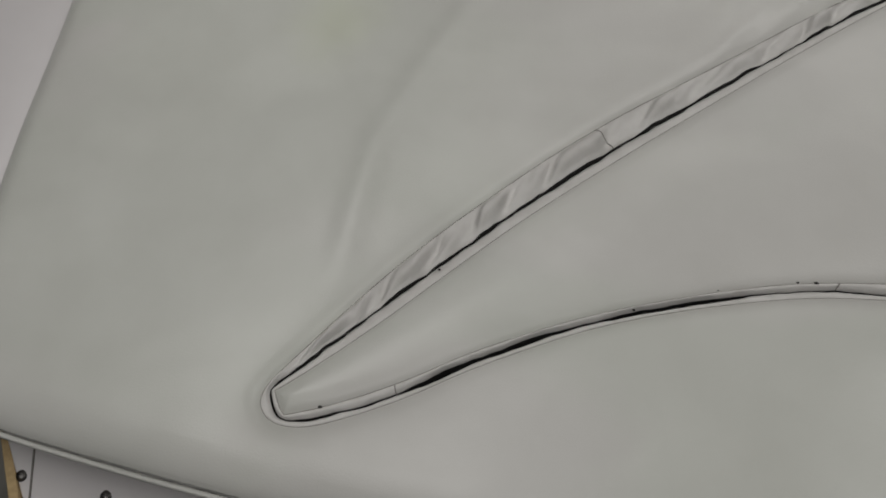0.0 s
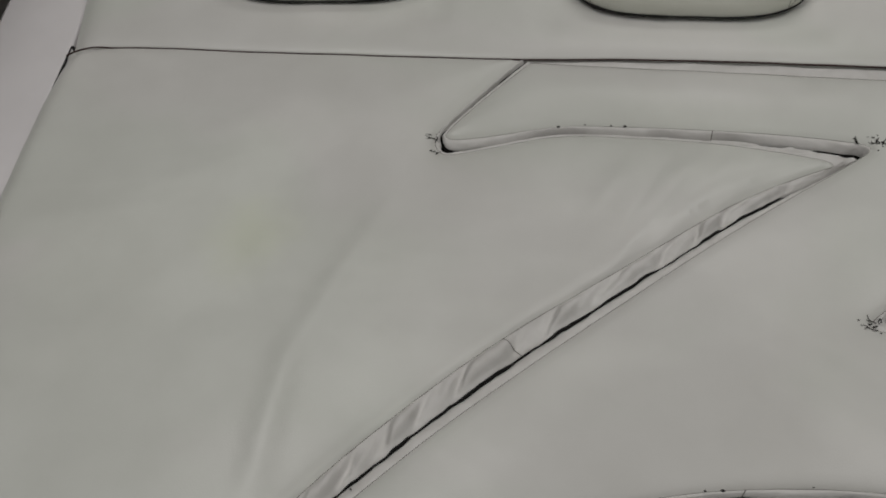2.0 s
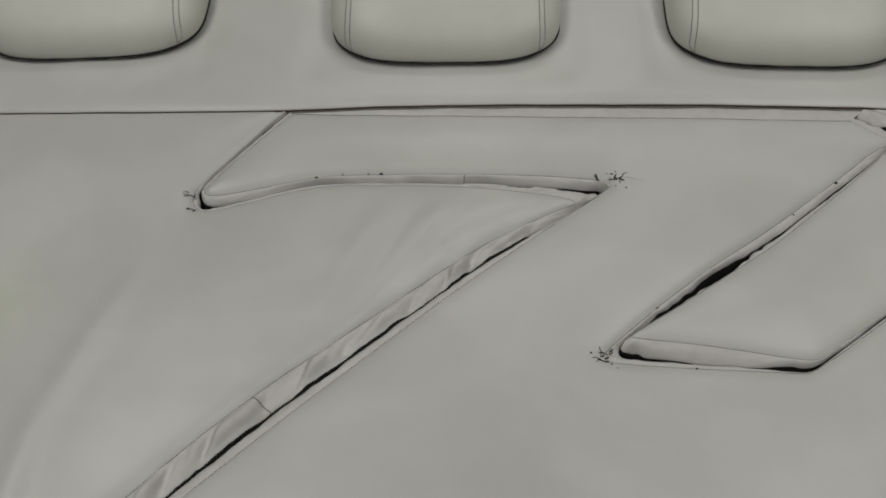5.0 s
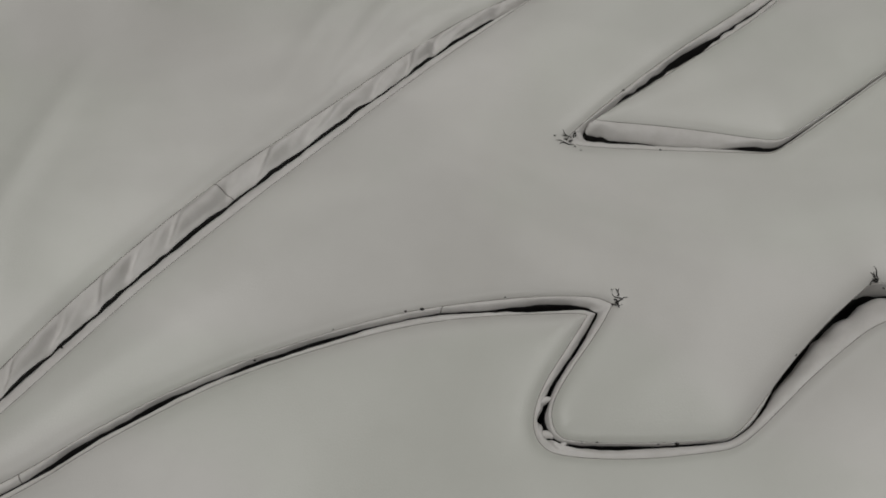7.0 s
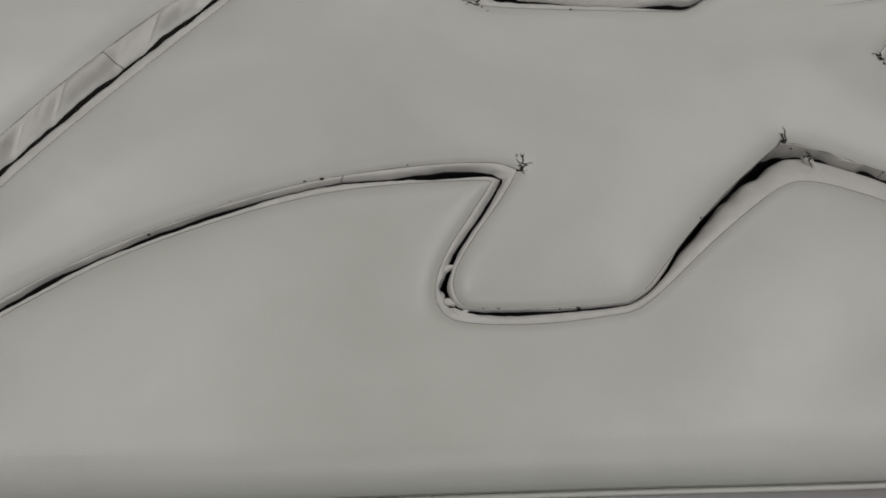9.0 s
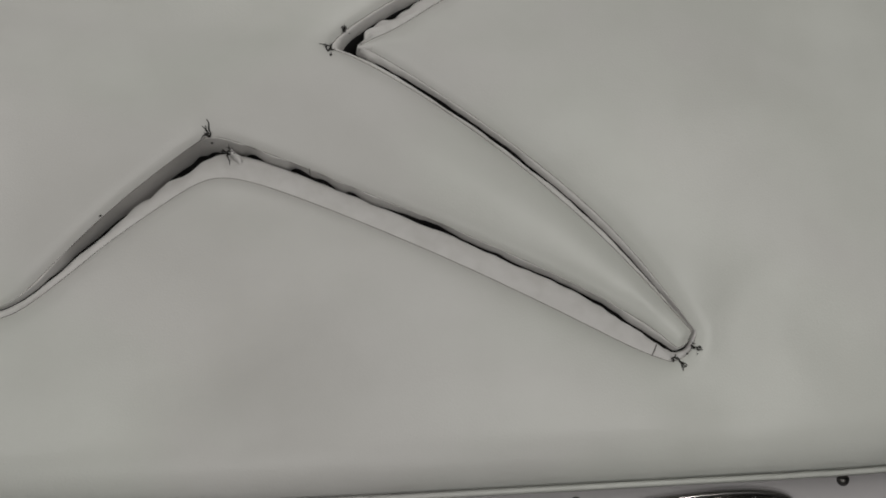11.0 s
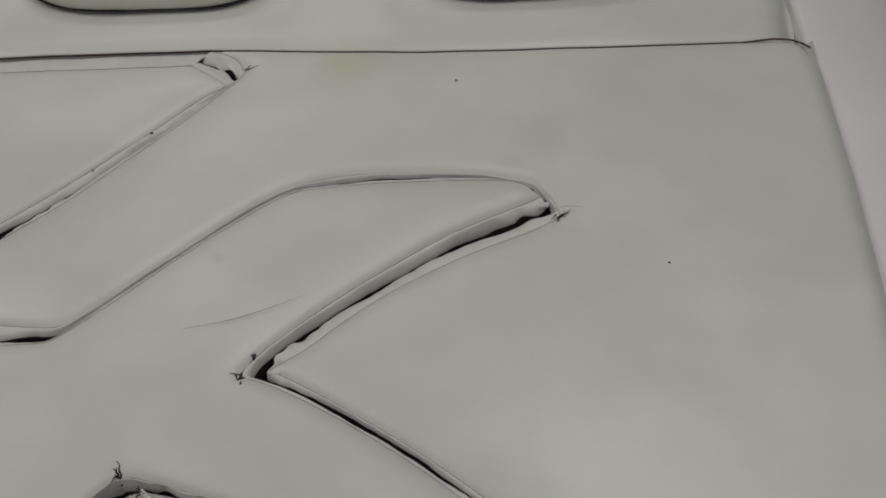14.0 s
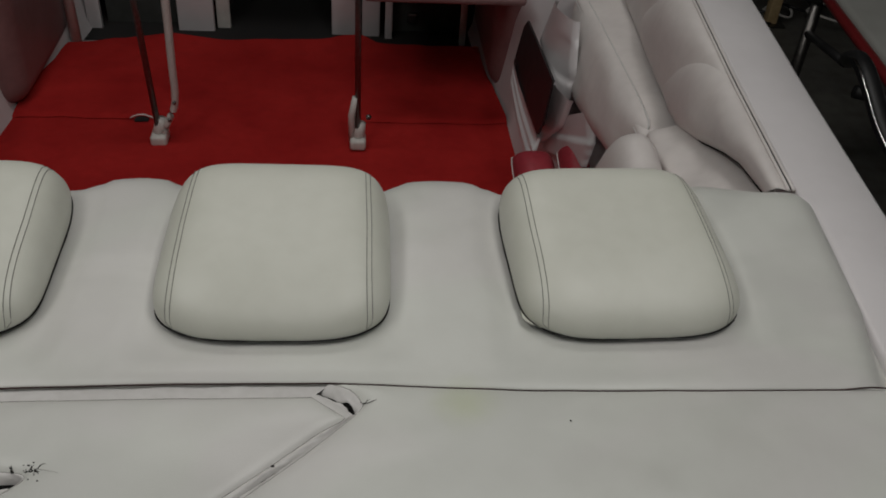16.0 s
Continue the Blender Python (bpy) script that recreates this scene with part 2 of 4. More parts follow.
def evenly(pts, step):
    p = np.asarray(pts, float)
    s = np.r_[0, np.cumsum(np.linalg.norm(np.diff(p, axis=0), axis=1))]
    k = max(2, int(s[-1] / step) + 1)
    t = np.linspace(0, s[-1], k)
    return np.stack([np.interp(t, s, p[:, c]) for c in range(p.shape[1])], 1)


# ---------------------------------------------------------------- the sun pad: shape
def crown(x, y):
    """Height of the stuffed surface before its edges draw in."""
    z = 0.0022 * noise.noise(Vector((x * 5, y * 5, 3.1))) + 0.0009 * noise.noise(Vector((x * 16, y * 16, 9.7)))
    return z


def crease(x, y, ax, ay, bx, by, high, wide):
    """A soft fold in the cover along the line a-b."""
    dx, dy = bx - ax, by - ay
    s = max(0.0, min(1.0, ((x - ax) * dx + (y - ay) * dy) / (dx * dx + dy * dy)))
    d2 = (x - ax - s * dx) ** 2 + (y - ay - s * dy) ** 2
    return high * math.sin(math.pi * min(max(s, 0.02), 0.98)) ** 0.7 * math.exp(-d2 / (2 * wide * wide))


FOLDS = ((-0.5806, -0.5918, -0.5803, -0.4185, 0.0048, 0.008), (-0.5839, -0.4565, -0.5169, -0.2308, 0.0042, 0.008), (-0.2817, -0.3052, -0.19, -0.1371, 0.0065, 0.008),
         (-0.236, -0.2615, -0.1402, -0.1314, 0.0060, 0.007), (-0.3219, -0.3056, -0.2599, -0.1526, 0.0040, 0.010), (-0.1805, -0.2079, -0.1004, -0.1306, 0.0040, 0.006),
         (-0.8209, -0.4884, -0.6558, -0.258, 0.0015, 0.03), (0.7904, -0.6678, 0.6902, -0.5913, -0.003, 0.03), (0.6689, -0.6964, 0.6902, -0.5913, -0.005, 0.022),
         (0.6089, -0.7344, 0.7291, -0.6871, -0.003, 0.022), (-0.5242, -0.7402, -0.6308, -0.6801, 0.002, 0.02), (0.6749, -0.2757, 0.6964, -0.1793, -0.004, 0.018), (0.5974, -0.1495, 0.6863, -0.1792, -0.003, 0.016))


def folds(x, y):
    return sum(crease(x, y, *f) for f in FOLDS)


# Stations round the inlaid figure: outer panel's seam (x, y), figure's seam (x, y), where the gap lies between them (0 outer, 1 figure).
ARM_LEFT = [(-0.4053, 0.0011, -0.3932, -0.0033, 0.45), (-0.4492, -0.0644, -0.4392, -0.0643, 0.45), (-0.4886, -0.1246, -0.4786, -0.1263, 0.5),
            (-0.488, -0.1495, -0.4762, -0.1346, 0.45), (-0.4741, -0.1624, -0.4677, -0.1368, 0.3), (-0.4409, -0.1528, -0.4416, -0.1319, 0.15),
            (-0.3655, -0.1238, -0.3674, -0.1099, 0.12), (-0.3135, -0.1163, -0.3194, -0.1007, 0.1), (-0.1769, -0.1144, -0.1768, -0.0959, 0.1),
            (-0.1103, -0.1215, -0.0902, -0.096, 0.4), (-0.0547, -0.1298, -0.0287, -0.1004, 0.55)]
DIAGONAL = [(-0.0488, -0.1381, -0.0049, -0.1065, 0.7), (-0.0637, -0.1431, -0.0259, -0.1274, 0.75), (-0.1475, -0.1921, -0.1218, -0.2063, 0.6605),
            (-0.2696, -0.2994, -0.2375, -0.3134, 0.6798), (-0.3802, -0.393, -0.3454, -0.4168, 0.6968), (-0.4662, -0.4864, -0.4327, -0.5064, 0.69),
            (-0.5239, -0.5559, -0.4886, -0.5717, 0.6628), (-0.5685, -0.6223, -0.5423, -0.6354, 0.6095), (-0.6048, -0.6803, -0.589, -0.685, 0.5448)]
LEFT_TIP = [(-0.6137, -0.6952, -0.6057, -0.7003, 0.55), (-0.6172, -0.7093, -0.6057, -0.7003, 0.55), (-0.6108, -0.7214, -0.5988, -0.7123, 0.5), (-0.598, -0.7285, -0.5914, -0.7194, 0.45), (-0.5796, -0.7284, -0.5914, -0.7194, 0.45),
            (-0.556, -0.7214, -0.5611, -0.7074, 0.3), (-0.4973, -0.6889, -0.5024, -0.6751, 0.3), (-0.4372, -0.6443, -0.4392, -0.6288, 0.35),
            (-0.3389, -0.5879, -0.3409, -0.5763, 0.35), (-0.2512, -0.5554, -0.2471, -0.5409, 0.38), (-0.1805, -0.5351, -0.1804, -0.5206, 0.4),
            (-0.1132, -0.5241, -0.0882, -0.5056, 0.4), (-0.0285, -0.5197, -0.0136, -0.5022, 0.3)]
HOOK = [(-0.0186, -0.5216, 0.0042, -0.5107, 0.35), (-0.0186, -0.5216, 0.0042, -0.5107, 0.35), (-0.0385, -0.5536, -0.0077, -0.534, 0.42), (-0.0614, -0.5893, -0.0385, -0.5776, 0.45),
        (-0.0713, -0.6209, -0.0549, -0.6084, 0.5), (-0.0644, -0.6418, -0.0514, -0.6303, 0.55), (-0.0455, -0.6502, -0.0385, -0.6373, 0.6),
        (0.016, -0.6515, 0.0061, -0.6378, 0.6), (0.0820, -0.6435, 0.0850, -0.6335, 0.6), (0.1010, -0.6395, 0.0990, -0.6305, 0.55), (0.1180, -0.628, 0.1145, -0.6165, 0.45),
        (0.1450, -0.603, 0.1320, -0.594, 0.42), (0.1690, -0.580, 0.1640, -0.5560, 0.45), (0.1980, -0.5555, 0.1960, -0.5235, 0.5), (0.238, -0.5245, 0.2343, -0.4898, 0.58)]
LOWER_ARM = [(0.2624, -0.5201, 0.2456, -0.483, 0.70), (0.2984, -0.5301, 0.2694, -0.4887, 0.82), (0.3729, -0.5596, 0.3586, -0.5261, 0.84),
             (0.4675, -0.6014, 0.4833, -0.5796, 0.83), (0.5468, -0.6413, 0.5598, -0.6167, 0.80), (0.5983, -0.6682, 0.6103, -0.6473, 0.65),
             (0.6256, -0.6779, 0.6317, -0.6664, 0.6), (0.6256, -0.6779, 0.6317, -0.6664, 0.6), (0.6415, -0.6722, 0.6397, -0.6636, 0.55), (0.6497, -0.6531, 0.6457, -0.6522, 0.5), (0.6497, -0.6531, 0.6457, -0.6522, 0.5),
             (0.6081, -0.5912, 0.5982, -0.595, 0.55), (0.5645, -0.5398, 0.5547, -0.5483, 0.6), (0.5008, -0.4842, 0.4929, -0.4928, 0.65),
             (0.4217, -0.426, 0.4215, -0.4395, 0.7), (0.383, -0.4006, 0.3693, -0.4073, 0.65)]
RIGHT_ARM = [(0.3695, -0.3947, 0.3432, -0.3975, 0.45), (0.3695, -0.3947, 0.3432, -0.3975, 0.45), (0.3773, -0.3898, 0.357, -0.379, 0.45), (0.4057, -0.3745, 0.3992, -0.3471, 0.42),
             (0.443, -0.3456, 0.4286, -0.327, 0.42), (0.497, -0.3132, 0.4777, -0.2964, 0.45), (0.565, -0.2821, 0.5447, -0.2585, 0.48),
             (0.6344, -0.2588, 0.6031, -0.2342, 0.48), (0.6554, -0.2494, 0.6339, -0.2235, 0.45), (0.6704, -0.2428, 0.6539, -0.2146, 0.42), (0.6695, -0.235, 0.6539, -0.2146, 0.42),
             (0.6639, -0.2137, 0.6461, -0.2029, 0.5), (0.6492, -0.1952, 0.6324, -0.1921, 0.5), (0.5969, -0.1821, 0.5968, -0.1878, 0.6),
             (0.5018, -0.172, 0.5016, -0.1845, 0.65), (0.4431, -0.1731, 0.4195, -0.1872, 0.65), (0.3962, -0.1821, 0.3902, -0.1917, 0.65)]
CHANNEL = [(0.351, -0.2067, 0.3489, -0.2164, 0.6), (0.2969, -0.248, 0.2929, -0.2558, 0.6), (0.2457, -0.2869, 0.2436, -0.2957, 0.6),
           (0.2043, -0.3172, 0.1993, -0.329, 0.65), (0.1846, -0.332, 0.1707, -0.3487, 0.75), (0.1679, -0.335, 0.1609, -0.3497, 0.8),
           (0.0785, -0.3208, 0.0605, -0.3474, 0.8), (0.0044, -0.3137, -0.0246, -0.3433, 0.7), (-0.0025, -0.3118, -0.0324, -0.3365, 0.4), (-0.0025, -0.3118, -0.0324, -0.3365, 0.4),
           (0.0035, -0.3069, -0.0254, -0.3267, 0.28), (0.0433, -0.2791, 0.0295, -0.2744, 0.22), (0.1018, -0.2367, 0.0871, -0.2252, 0.25),
           (0.1682, -0.1861, 0.1565, -0.1727, 0.3), (0.2167, -0.1421, 0.206, -0.1317, 0.25), (0.2702, -0.0943, 0.2555, -0.0896, 0.25)]
TOP_TIP = [(0.323, -0.0424, 0.2954, -0.0531, 0.3), (0.3391, -0.0246, 0.3192, -0.0388, 0.35), (0.3443, -0.0141, 0.3232, -0.0334, 0.5), (0.3443, -0.0141, 0.3232, -0.0334, 0.5),
           (0.3314, 0.0111, 0.3059, -0.0192, 0.55), (0.3043, 0.0209, 0.2839, -0.0008, 0.6)]
SEAM_LEFT = [(-0.999, -0.040), (-0.985, -0.026), (-0.945, -0.014), (-0.710, -0.009), (-0.4053, 0.0011)]
SEAM_MID = [(-0.4053, 0.0011), (-0.2892, 0.0122), (-0.0891, 0.0181), (0.2089, 0.0221), (0.3043, 0.0209)]
SEAM_RIGHT = [(0.3043, 0.0209), (0.5027, 0.0065), (0.6502, 0.0015), (0.8013, 0.0), (0.9823, 0.0005), (1.0067, -0.006), (1.0178, -0.018)]
RIM_RIGHT = [(1.0387, 0.0112), (1.0234, -0.101), (1.0094, -0.2211), (0.9878, -0.3579), (0.9626, -0.5111), (0.9389, -0.6467), (0.9186, -0.7118), (0.8891, -0.7424),
             (0.8411, -0.7554), (0.5886, -0.764), (0.2975, -0.7737), (0.005, -0.7788)]
RIM_LEFT = [(-0.2957, -0.7890), (-0.6107, -0.7885), (-0.8351, -0.7760), (-0.8879, -0.7680), (-0.9146, -0.7443), (-0.9297, -0.7059), (-0.953, -0.6152), (-0.9698, -0.4841), (-0.9795, -0.37),
            (-0.9894, -0.269), (-0.9989, -0.1777), (-1.0061, -0.094), (-1.0142, -0.0066)]

stations = np.asarray(ARM_LEFT + DIAGONAL + LEFT_TIP + HOOK + LOWER_ARM + RIGHT_ARM + CHANNEL + TOP_TIP)
stations = np.asarray(chaikin([tuple(s) for s in stations], 2))
mid = (stations[:, :2] + stations[:, 2:4]) / 2
along = np.r_[0, np.cumsum(np.linalg.norm(np.diff(mid, axis=0), axis=1))]
steps = np.linspace(0, along[-1], int(along[-1] / 0.0036))
stations = np.stack([np.interp(steps, along, stations[:, c]) for c in range(5)], 1)
OUT, FIG, MIX = stations[:, :2], stations[:, 2:4], stations[:, 4]
EDGE = 0.014          # how far the cover draws in at its seams


def wall_distance(points, line):
    """Distance of each point to a polyline."""
    best = np.full(len(points), 9.0)
    a, b = line[:-1], line[1:]
    px, py = points[:, 0], points[:, 1]
    best *= best
    for (x0, y0), (x1, y1) in zip(a.tolist(), b.tolist()):
        dx, dy = x1 - x0, y1 - y0
        rx, ry = px - x0, py - y0
        s = np.clip((rx * dx + ry * dy) / max(dx * dx + dy * dy, 1e-12), 0, 1)
        best = np.minimum(best, (rx - s * dx) ** 2 + (ry - s * dy) ** 2)
    best = np.sqrt(best)
    return best


def inside(points, poly):
    x, y = points[:, 0], points[:, 1]
    hit = np.zeros(len(points), bool)
    for (x0, y0), (x1, y1) in zip(poly, np.roll(poly, -1, axis=0)):
        cross = ((y0 > y) != (y1 > y)) & (x < (x1 - x0) * (y - y0) / (y1 - y0 + 1e-15) + x0)
        hit ^= cross
    return hit


def panel_mesh(poly, seams, grid, edge=None):
    """A stuffed panel: a triangulated sheet whose surface draws in along its seams."""
    from mathutils.geometry import delaunay_2d_cdt
    poly = np.asarray(poly)
    lo, hi = poly.min(0), poly.max(0)
    xs, ys = np.meshgrid(np.arange(lo[0], hi[0], grid), np.arange(lo[1], hi[1], grid))
    pts = np.stack([xs.ravel(), ys.ravel()], 1)
    pts[:, 0] += (np.floor((pts[:, 1] - lo[1]) / grid + 0.5) % 2) * grid / 2
    near = []
    for s in seams:
        d = np.gradient(s, axis=0)
        nrm = np.stack([-d[:, 1], d[:, 0]], 1) / (np.linalg.norm(d, axis=1)[:, None] + 1e-9)
        for off in (0.0028, 0.007, 0.014):
            for sign in (1, -1):
                q = s + sign * off * nrm
                q = q[wall_distance(q, s) > off * 0.9]
                near.append(q)
    if edge:
        line, inward, wide, drop = edge
        near += [line + inward * (wide * k)[:, None] for k in (0.03, 0.07, 0.12, 0.2, 0.3, 0.42, 0.58, 0.76, 0.95)]
    near = np.concatenate(near)
    pts = pts[inside(pts, poly)]
    near = near[inside(near, poly)]
    loop = np.vstack([poly, poly[:1]])
    pts = pts[wall_distance(pts, loop) > 0.012]
    pts = np.concatenate([near[wall_distance(near, loop) > 0.0022], pts])
    every = np.concatenate([poly, pts])
    verts, _, faces, *_ = delaunay_2d_cdt([Vector(p) for p in every], [], [list(range(len(poly)))], 1, 1e-6)
    v2 = np.asarray([(v.x, v.y) for v in verts])
    dist = np.full(len(v2), 9.0)
    for s in seams:
        dist = np.minimum(dist, wall_distance(v2, s))
    sag = np.zeros(len(v2))
    if edge:
        off = wall_distance(v2, line)
        for i in np.flatnonzero(off < 0.07):
            k = int(((line - v2[i]) ** 2).sum(1).argmin())
            t = max(0.0, 1 - off[i] / wide[k])
            sag[i] = drop[k] * (0.5 * t ** 2.2 + 0.5 * (1 - math.sqrt(max(0, 1 - t * t))))
    out = []
    for (x, y), d, low in zip(v2, dist, sag):
        z = crown(x, y) + folds(x, y) * min(1, d / 0.02)
        z += EDGE * (1 - 0.30 * math.exp(-d / 0.004) - 0.70 * math.exp(-d / 0.042))
        out.append((x, y, z - low))
    bm = from_lists(out, faces)
    bmesh.ops.recalc_face_normals(bm, faces=bm.faces)
    if sum(f.normal.z for f in bm.faces) < 0:
        bmesh.ops.reverse_faces(bm, faces=bm.faces)
    return bm


def seam_height(x, y):
    return crown(x, y)


def boxing_rows(edge, gap, deep, ruche, pucker):
    """Rolled strip from a panel's seam down into the gap; gathered where it is ruched, crumpled where it puckers."""
    rows = []
    for i, (e, g) in enumerate(zip(edge, gap)):
        w = float(np.linalg.norm(g - e))
        z0 = seam_height(*e)
        row = []
        amp = ruche[i] * min(1, w / 0.012)
        q = steps[i]
        amp *= 1.0 + 0.9 * abs(noise.noise(Vector((q * 11, 6.6, 0.2))))
        for s in (0, 0.1, 0.2, 0.3, 0.4, 0.5, 0.6, 0.7, 0.79, 0.87, 0.93, 0.975, 1.0):
            p = e + (g - e) * s
            roll = 0.65 * (1 - math.sqrt(max(0, 1 - s * s))) + 0.35 * s ** 2
            f = q - 0.034 * s
            pleat = abs(noise.noise(Vector((f * 30 + 1.2 * noise.noise(Vector((q * 15, 3, 0))), 4.4, 0.3)))) * 2.6 + 0.30 * abs(noise.noise(Vector((f * 61 + 3, 1.4, s * 1.2)))) - 0.50
            crumple = noise.noise(Vector((q * 90 + s * 2, 8.1, s * 1.5)))
            z = z0 - deep[i] * roll + 0.010 * math.tanh(amp * pleat / 0.010) * math.sin(math.pi * min(s * 1.05, 0.90)) + pucker[i] * crumple * s
            row.append((p[0], p[1], z + (0.0006 + 0.0022 * max(0, 1 - w / 0.014)) * math.sin(math.pi * s)))
        rows.append(row)
    return rows


count = len(OUT)
middle = (OUT + FIG) / 2


def ripple(scale, seed):
    return np.asarray([noise.noise(Vector((q * scale, seed, 0.7))) for q in steps])


def spots(places):
    total = np.zeros(count)
    for gx, gy, gr, gk in places:
        total += gk * np.exp(-((middle[:, 0] - gx) ** 2 + (middle[:, 1] - gy) ** 2) / (gr * gr))
    return total


DEEPER = ((0.195, -0.545, 0.06, 0.7), (0.3989, -0.3695, 0.06, 0.5), (0.4971, -0.3122, 0.08, 0.5), (0.5959, -0.2554, 0.06, 0.5), (-0.3695, -0.1174, 0.06, 0.5), (-0.1898, -0.1045, 0.10, 0.5), (0.1734, -0.5634, 0.05, 0.5), (0.2225, -0.515, 0.03, 0.4),
          (-0.2949, -0.5659, 0.15, 0.3))
width = np.linalg.norm(FIG - OUT, axis=1)
deep = np.clip((0.40 + np.clip(spots(DEEPER), 0, 0.8)) * width * np.maximum(MIX, 1 - MIX), 0.004, 0.026)
deep = deep + np.clip(spots(((0.155, -0.585, 0.03, 0.011), (0.195, -0.545, 0.04, 0.013), (0.24, -0.505, 0.03, 0.008))), 0, 0.014)          # the deep cleft by the hook
side = (FIG - OUT) / np.maximum(width[:, None], 1e-6)
gap_mid = OUT + (FIG - OUT) * MIX[:, None] + np.stack([np.zeros(count), 0.55 * deep], 1)
share = np.clip(((gap_mid - OUT) * side).sum(1) / np.maximum(width, 1e-6), 0.10, 0.90)
gap_mid = OUT + (FIG - OUT) * share[:, None]


on_diagonal = np.asarray([1.0 if (-0.60 < x < -0.10 and abs((y + 0.19) - (x + 0.15) * 1.03) < 0.09 and y > -0.71) else 0.0 for x, y in middle])
on_diagonal = np.convolve(on_diagonal, np.ones(24) / 24, "same")
half = 0.0008 + 0.0022 * np.maximum(0, ripple(17, 7.7) + 0.30) + 0.0007 * np.maximum(0, ripple(70, 3.3))
TORN = ((-0.02, -0.315, 0.04, 1.0), (0.03, -0.28, 0.04, 1.0), (0.09, -0.235, 0.03, 0.6), (0.335, -0.012, 0.03, 1.0), (0.245, -0.495, 0.03, 0.7), (0.19, -0.55, 0.05, 0.4), (-0.02, -0.105, 0.03, 0.8))          # where the gap stands open
GAPING = ((0.0374, -0.2772, 0.03, 3.5), (0.0969, -0.2329, 0.05, 3.0), (-0.0104, -0.3138, 0.014, 2.5), (0.0863, -0.3354, 0.06, -0.6), (0.150, -0.590, 0.03, 1.2), (0.2126, -0.5391, 0.05, 0.5), (0.2518, -0.5004, 0.03, 0.6), (-0.0684, -0.618, 0.02, -0.35),
          (-0.0407, -0.1202, 0.03, 1.8), (-0.1201, -0.1123, 0.05, 1.2), (0.6257, -0.2413, 0.03, 0.4), (0.3354, -0.0175, 0.025, 1.6),
          (-0.3976, -0.6136, 0.12, 0.8), (-0.0733, -0.5123, 0.05, 0.8), (0.1649, -0.3448, 0.03, 0.9), (0.6346, -0.6722, 0.02, 0.6), (0.3597, -0.3985, 0.02, 0.6), (0.4662, -0.4475, 0.05, 0.4), (0.3392, -0.529, 0.07, -0.4), (0.4551, -0.5814, 0.08, -0.45))
half = np.minimum(half * (1 - 0.90 * on_diagonal) * (1 + spots(GAPING)) * np.clip(width / 0.016, 0.3, 1.35), width * (0.27 + 0.16 * np.clip(spots(TORN), 0, 1)))
PUCKER_OUT = ((0.3989, -0.3744, 0.03, 1.0), (0.3695, -0.3947, 0.015, 1.0), (-0.0684, -0.6228, 0.03, 1.0), (-0.0109, -0.1103, 0.03, 1.0), (-0.0903, -0.1164, 0.05, 0.5), (-0.0125, -0.3217, 0.025, 0.8),
              (0.1069, -0.2134, 0.06, 0.5), (0.6656, -0.2321, 0.02, 0.9), (0.3405, -0.0088, 0.03, 0.8), (-0.4799, -0.1513, 0.02, 0.7), (0.6297, -0.6721, 0.02, 0.5), (0.2126, -0.5391, 0.04, 0.5))
PUCKER_FIG = ((0.3005, -0.5002, 0.03, 0.8), (0.3489, -0.5194, 0.04, 1.0), (0.4166, -0.5481, 0.03, 0.8), (0.2518, -0.4955, 0.02, 0.8), (0.0062, -0.5117, 0.02, 0.8), (0.0174, -0.3018, 0.05, 0.4),
              (0.6358, -0.2269, 0.04, 0.5), (-0.0534, -0.6131, 0.02, 0.3))
crumple_out, crumple_fig = np.clip(spots(PUCKER_OUT), 0, 1), np.clip(spots(PUCKER_FIG), 0, 1)
wave = (0.0016 * ripple(36, 2.2) + 0.0009 * ripple(95, 5.2)) * np.clip(width / 0.02, 0, 1)
gap_mid = gap_mid + side * wave[:, None]
room = np.clip(width / 0.02, 0.2, 1)
lip_out = half + room * crumple_out * 0.012 * np.maximum(-0.25, ripple(75, 11.0)) + 0.0004 * ripple(140, 1.0) * room
lip_fig = half + room * crumple_fig * 0.012 * np.maximum(-0.25, ripple(60, 15.0)) + 0.0004 * ripple(140, 2.0) * room
lip_out, lip_fig = np.maximum(lip_out, 0.0001), np.maximum(lip_fig, 0.0001)
gap_out, gap_fig = gap_mid - side * lip_out[:, None], gap_mid + side * lip_fig[:, None]
ruche_out = 0.0006 + 0.0150 * on_diagonal
ruche_fig = np.full(count, 0.0008)

seam_left = evenly(chaikin(SEAM_LEFT, 2), 0.012)
seam_mid = evenly(chaikin(SEAM_MID, 2), 0.012)
seam_right = evenly(chaikin(SEAM_RIGHT, 2), 0.012)
rim = evenly(chaikin(RIM_RIGHT + RIM_LEFT, 3), 0.012)
rim_d = np.gradient(rim, axis=0)
rim_n = np.stack([rim_d[:, 1], -rim_d[:, 0]], 1)
rim_n /= np.linalg.norm(rim_n, axis=1)[:, None]
if rim_n[0, 0] > 0:
    rim_n = -rim_n
rear_share = np.clip(np.abs(rim_n[:, 1]) * 1.3 - 0.15, 0, 1)
rim = rim - rim_n * (0.0065 * rear_share)[:, None]
roll_wide = 0.036 + 0.012 * rear_share
roll_deep = 0.026 - 0.004 * rear_share
rim_in = rim + rim_n * 0.0008

sun_pad = empty("sun_pad", "cream vinyl sun pad with an inlaid winged figure", "sun pad")
outer_poly = np.vstack([OUT, seam_right[1:-1][seam_right[1:-1, 0] < rim_in[0, 0] - 0.004], rim_in, seam_left[1:-1][seam_left[1:-1, 0] > rim_in[-1, 0] + 0.004]])
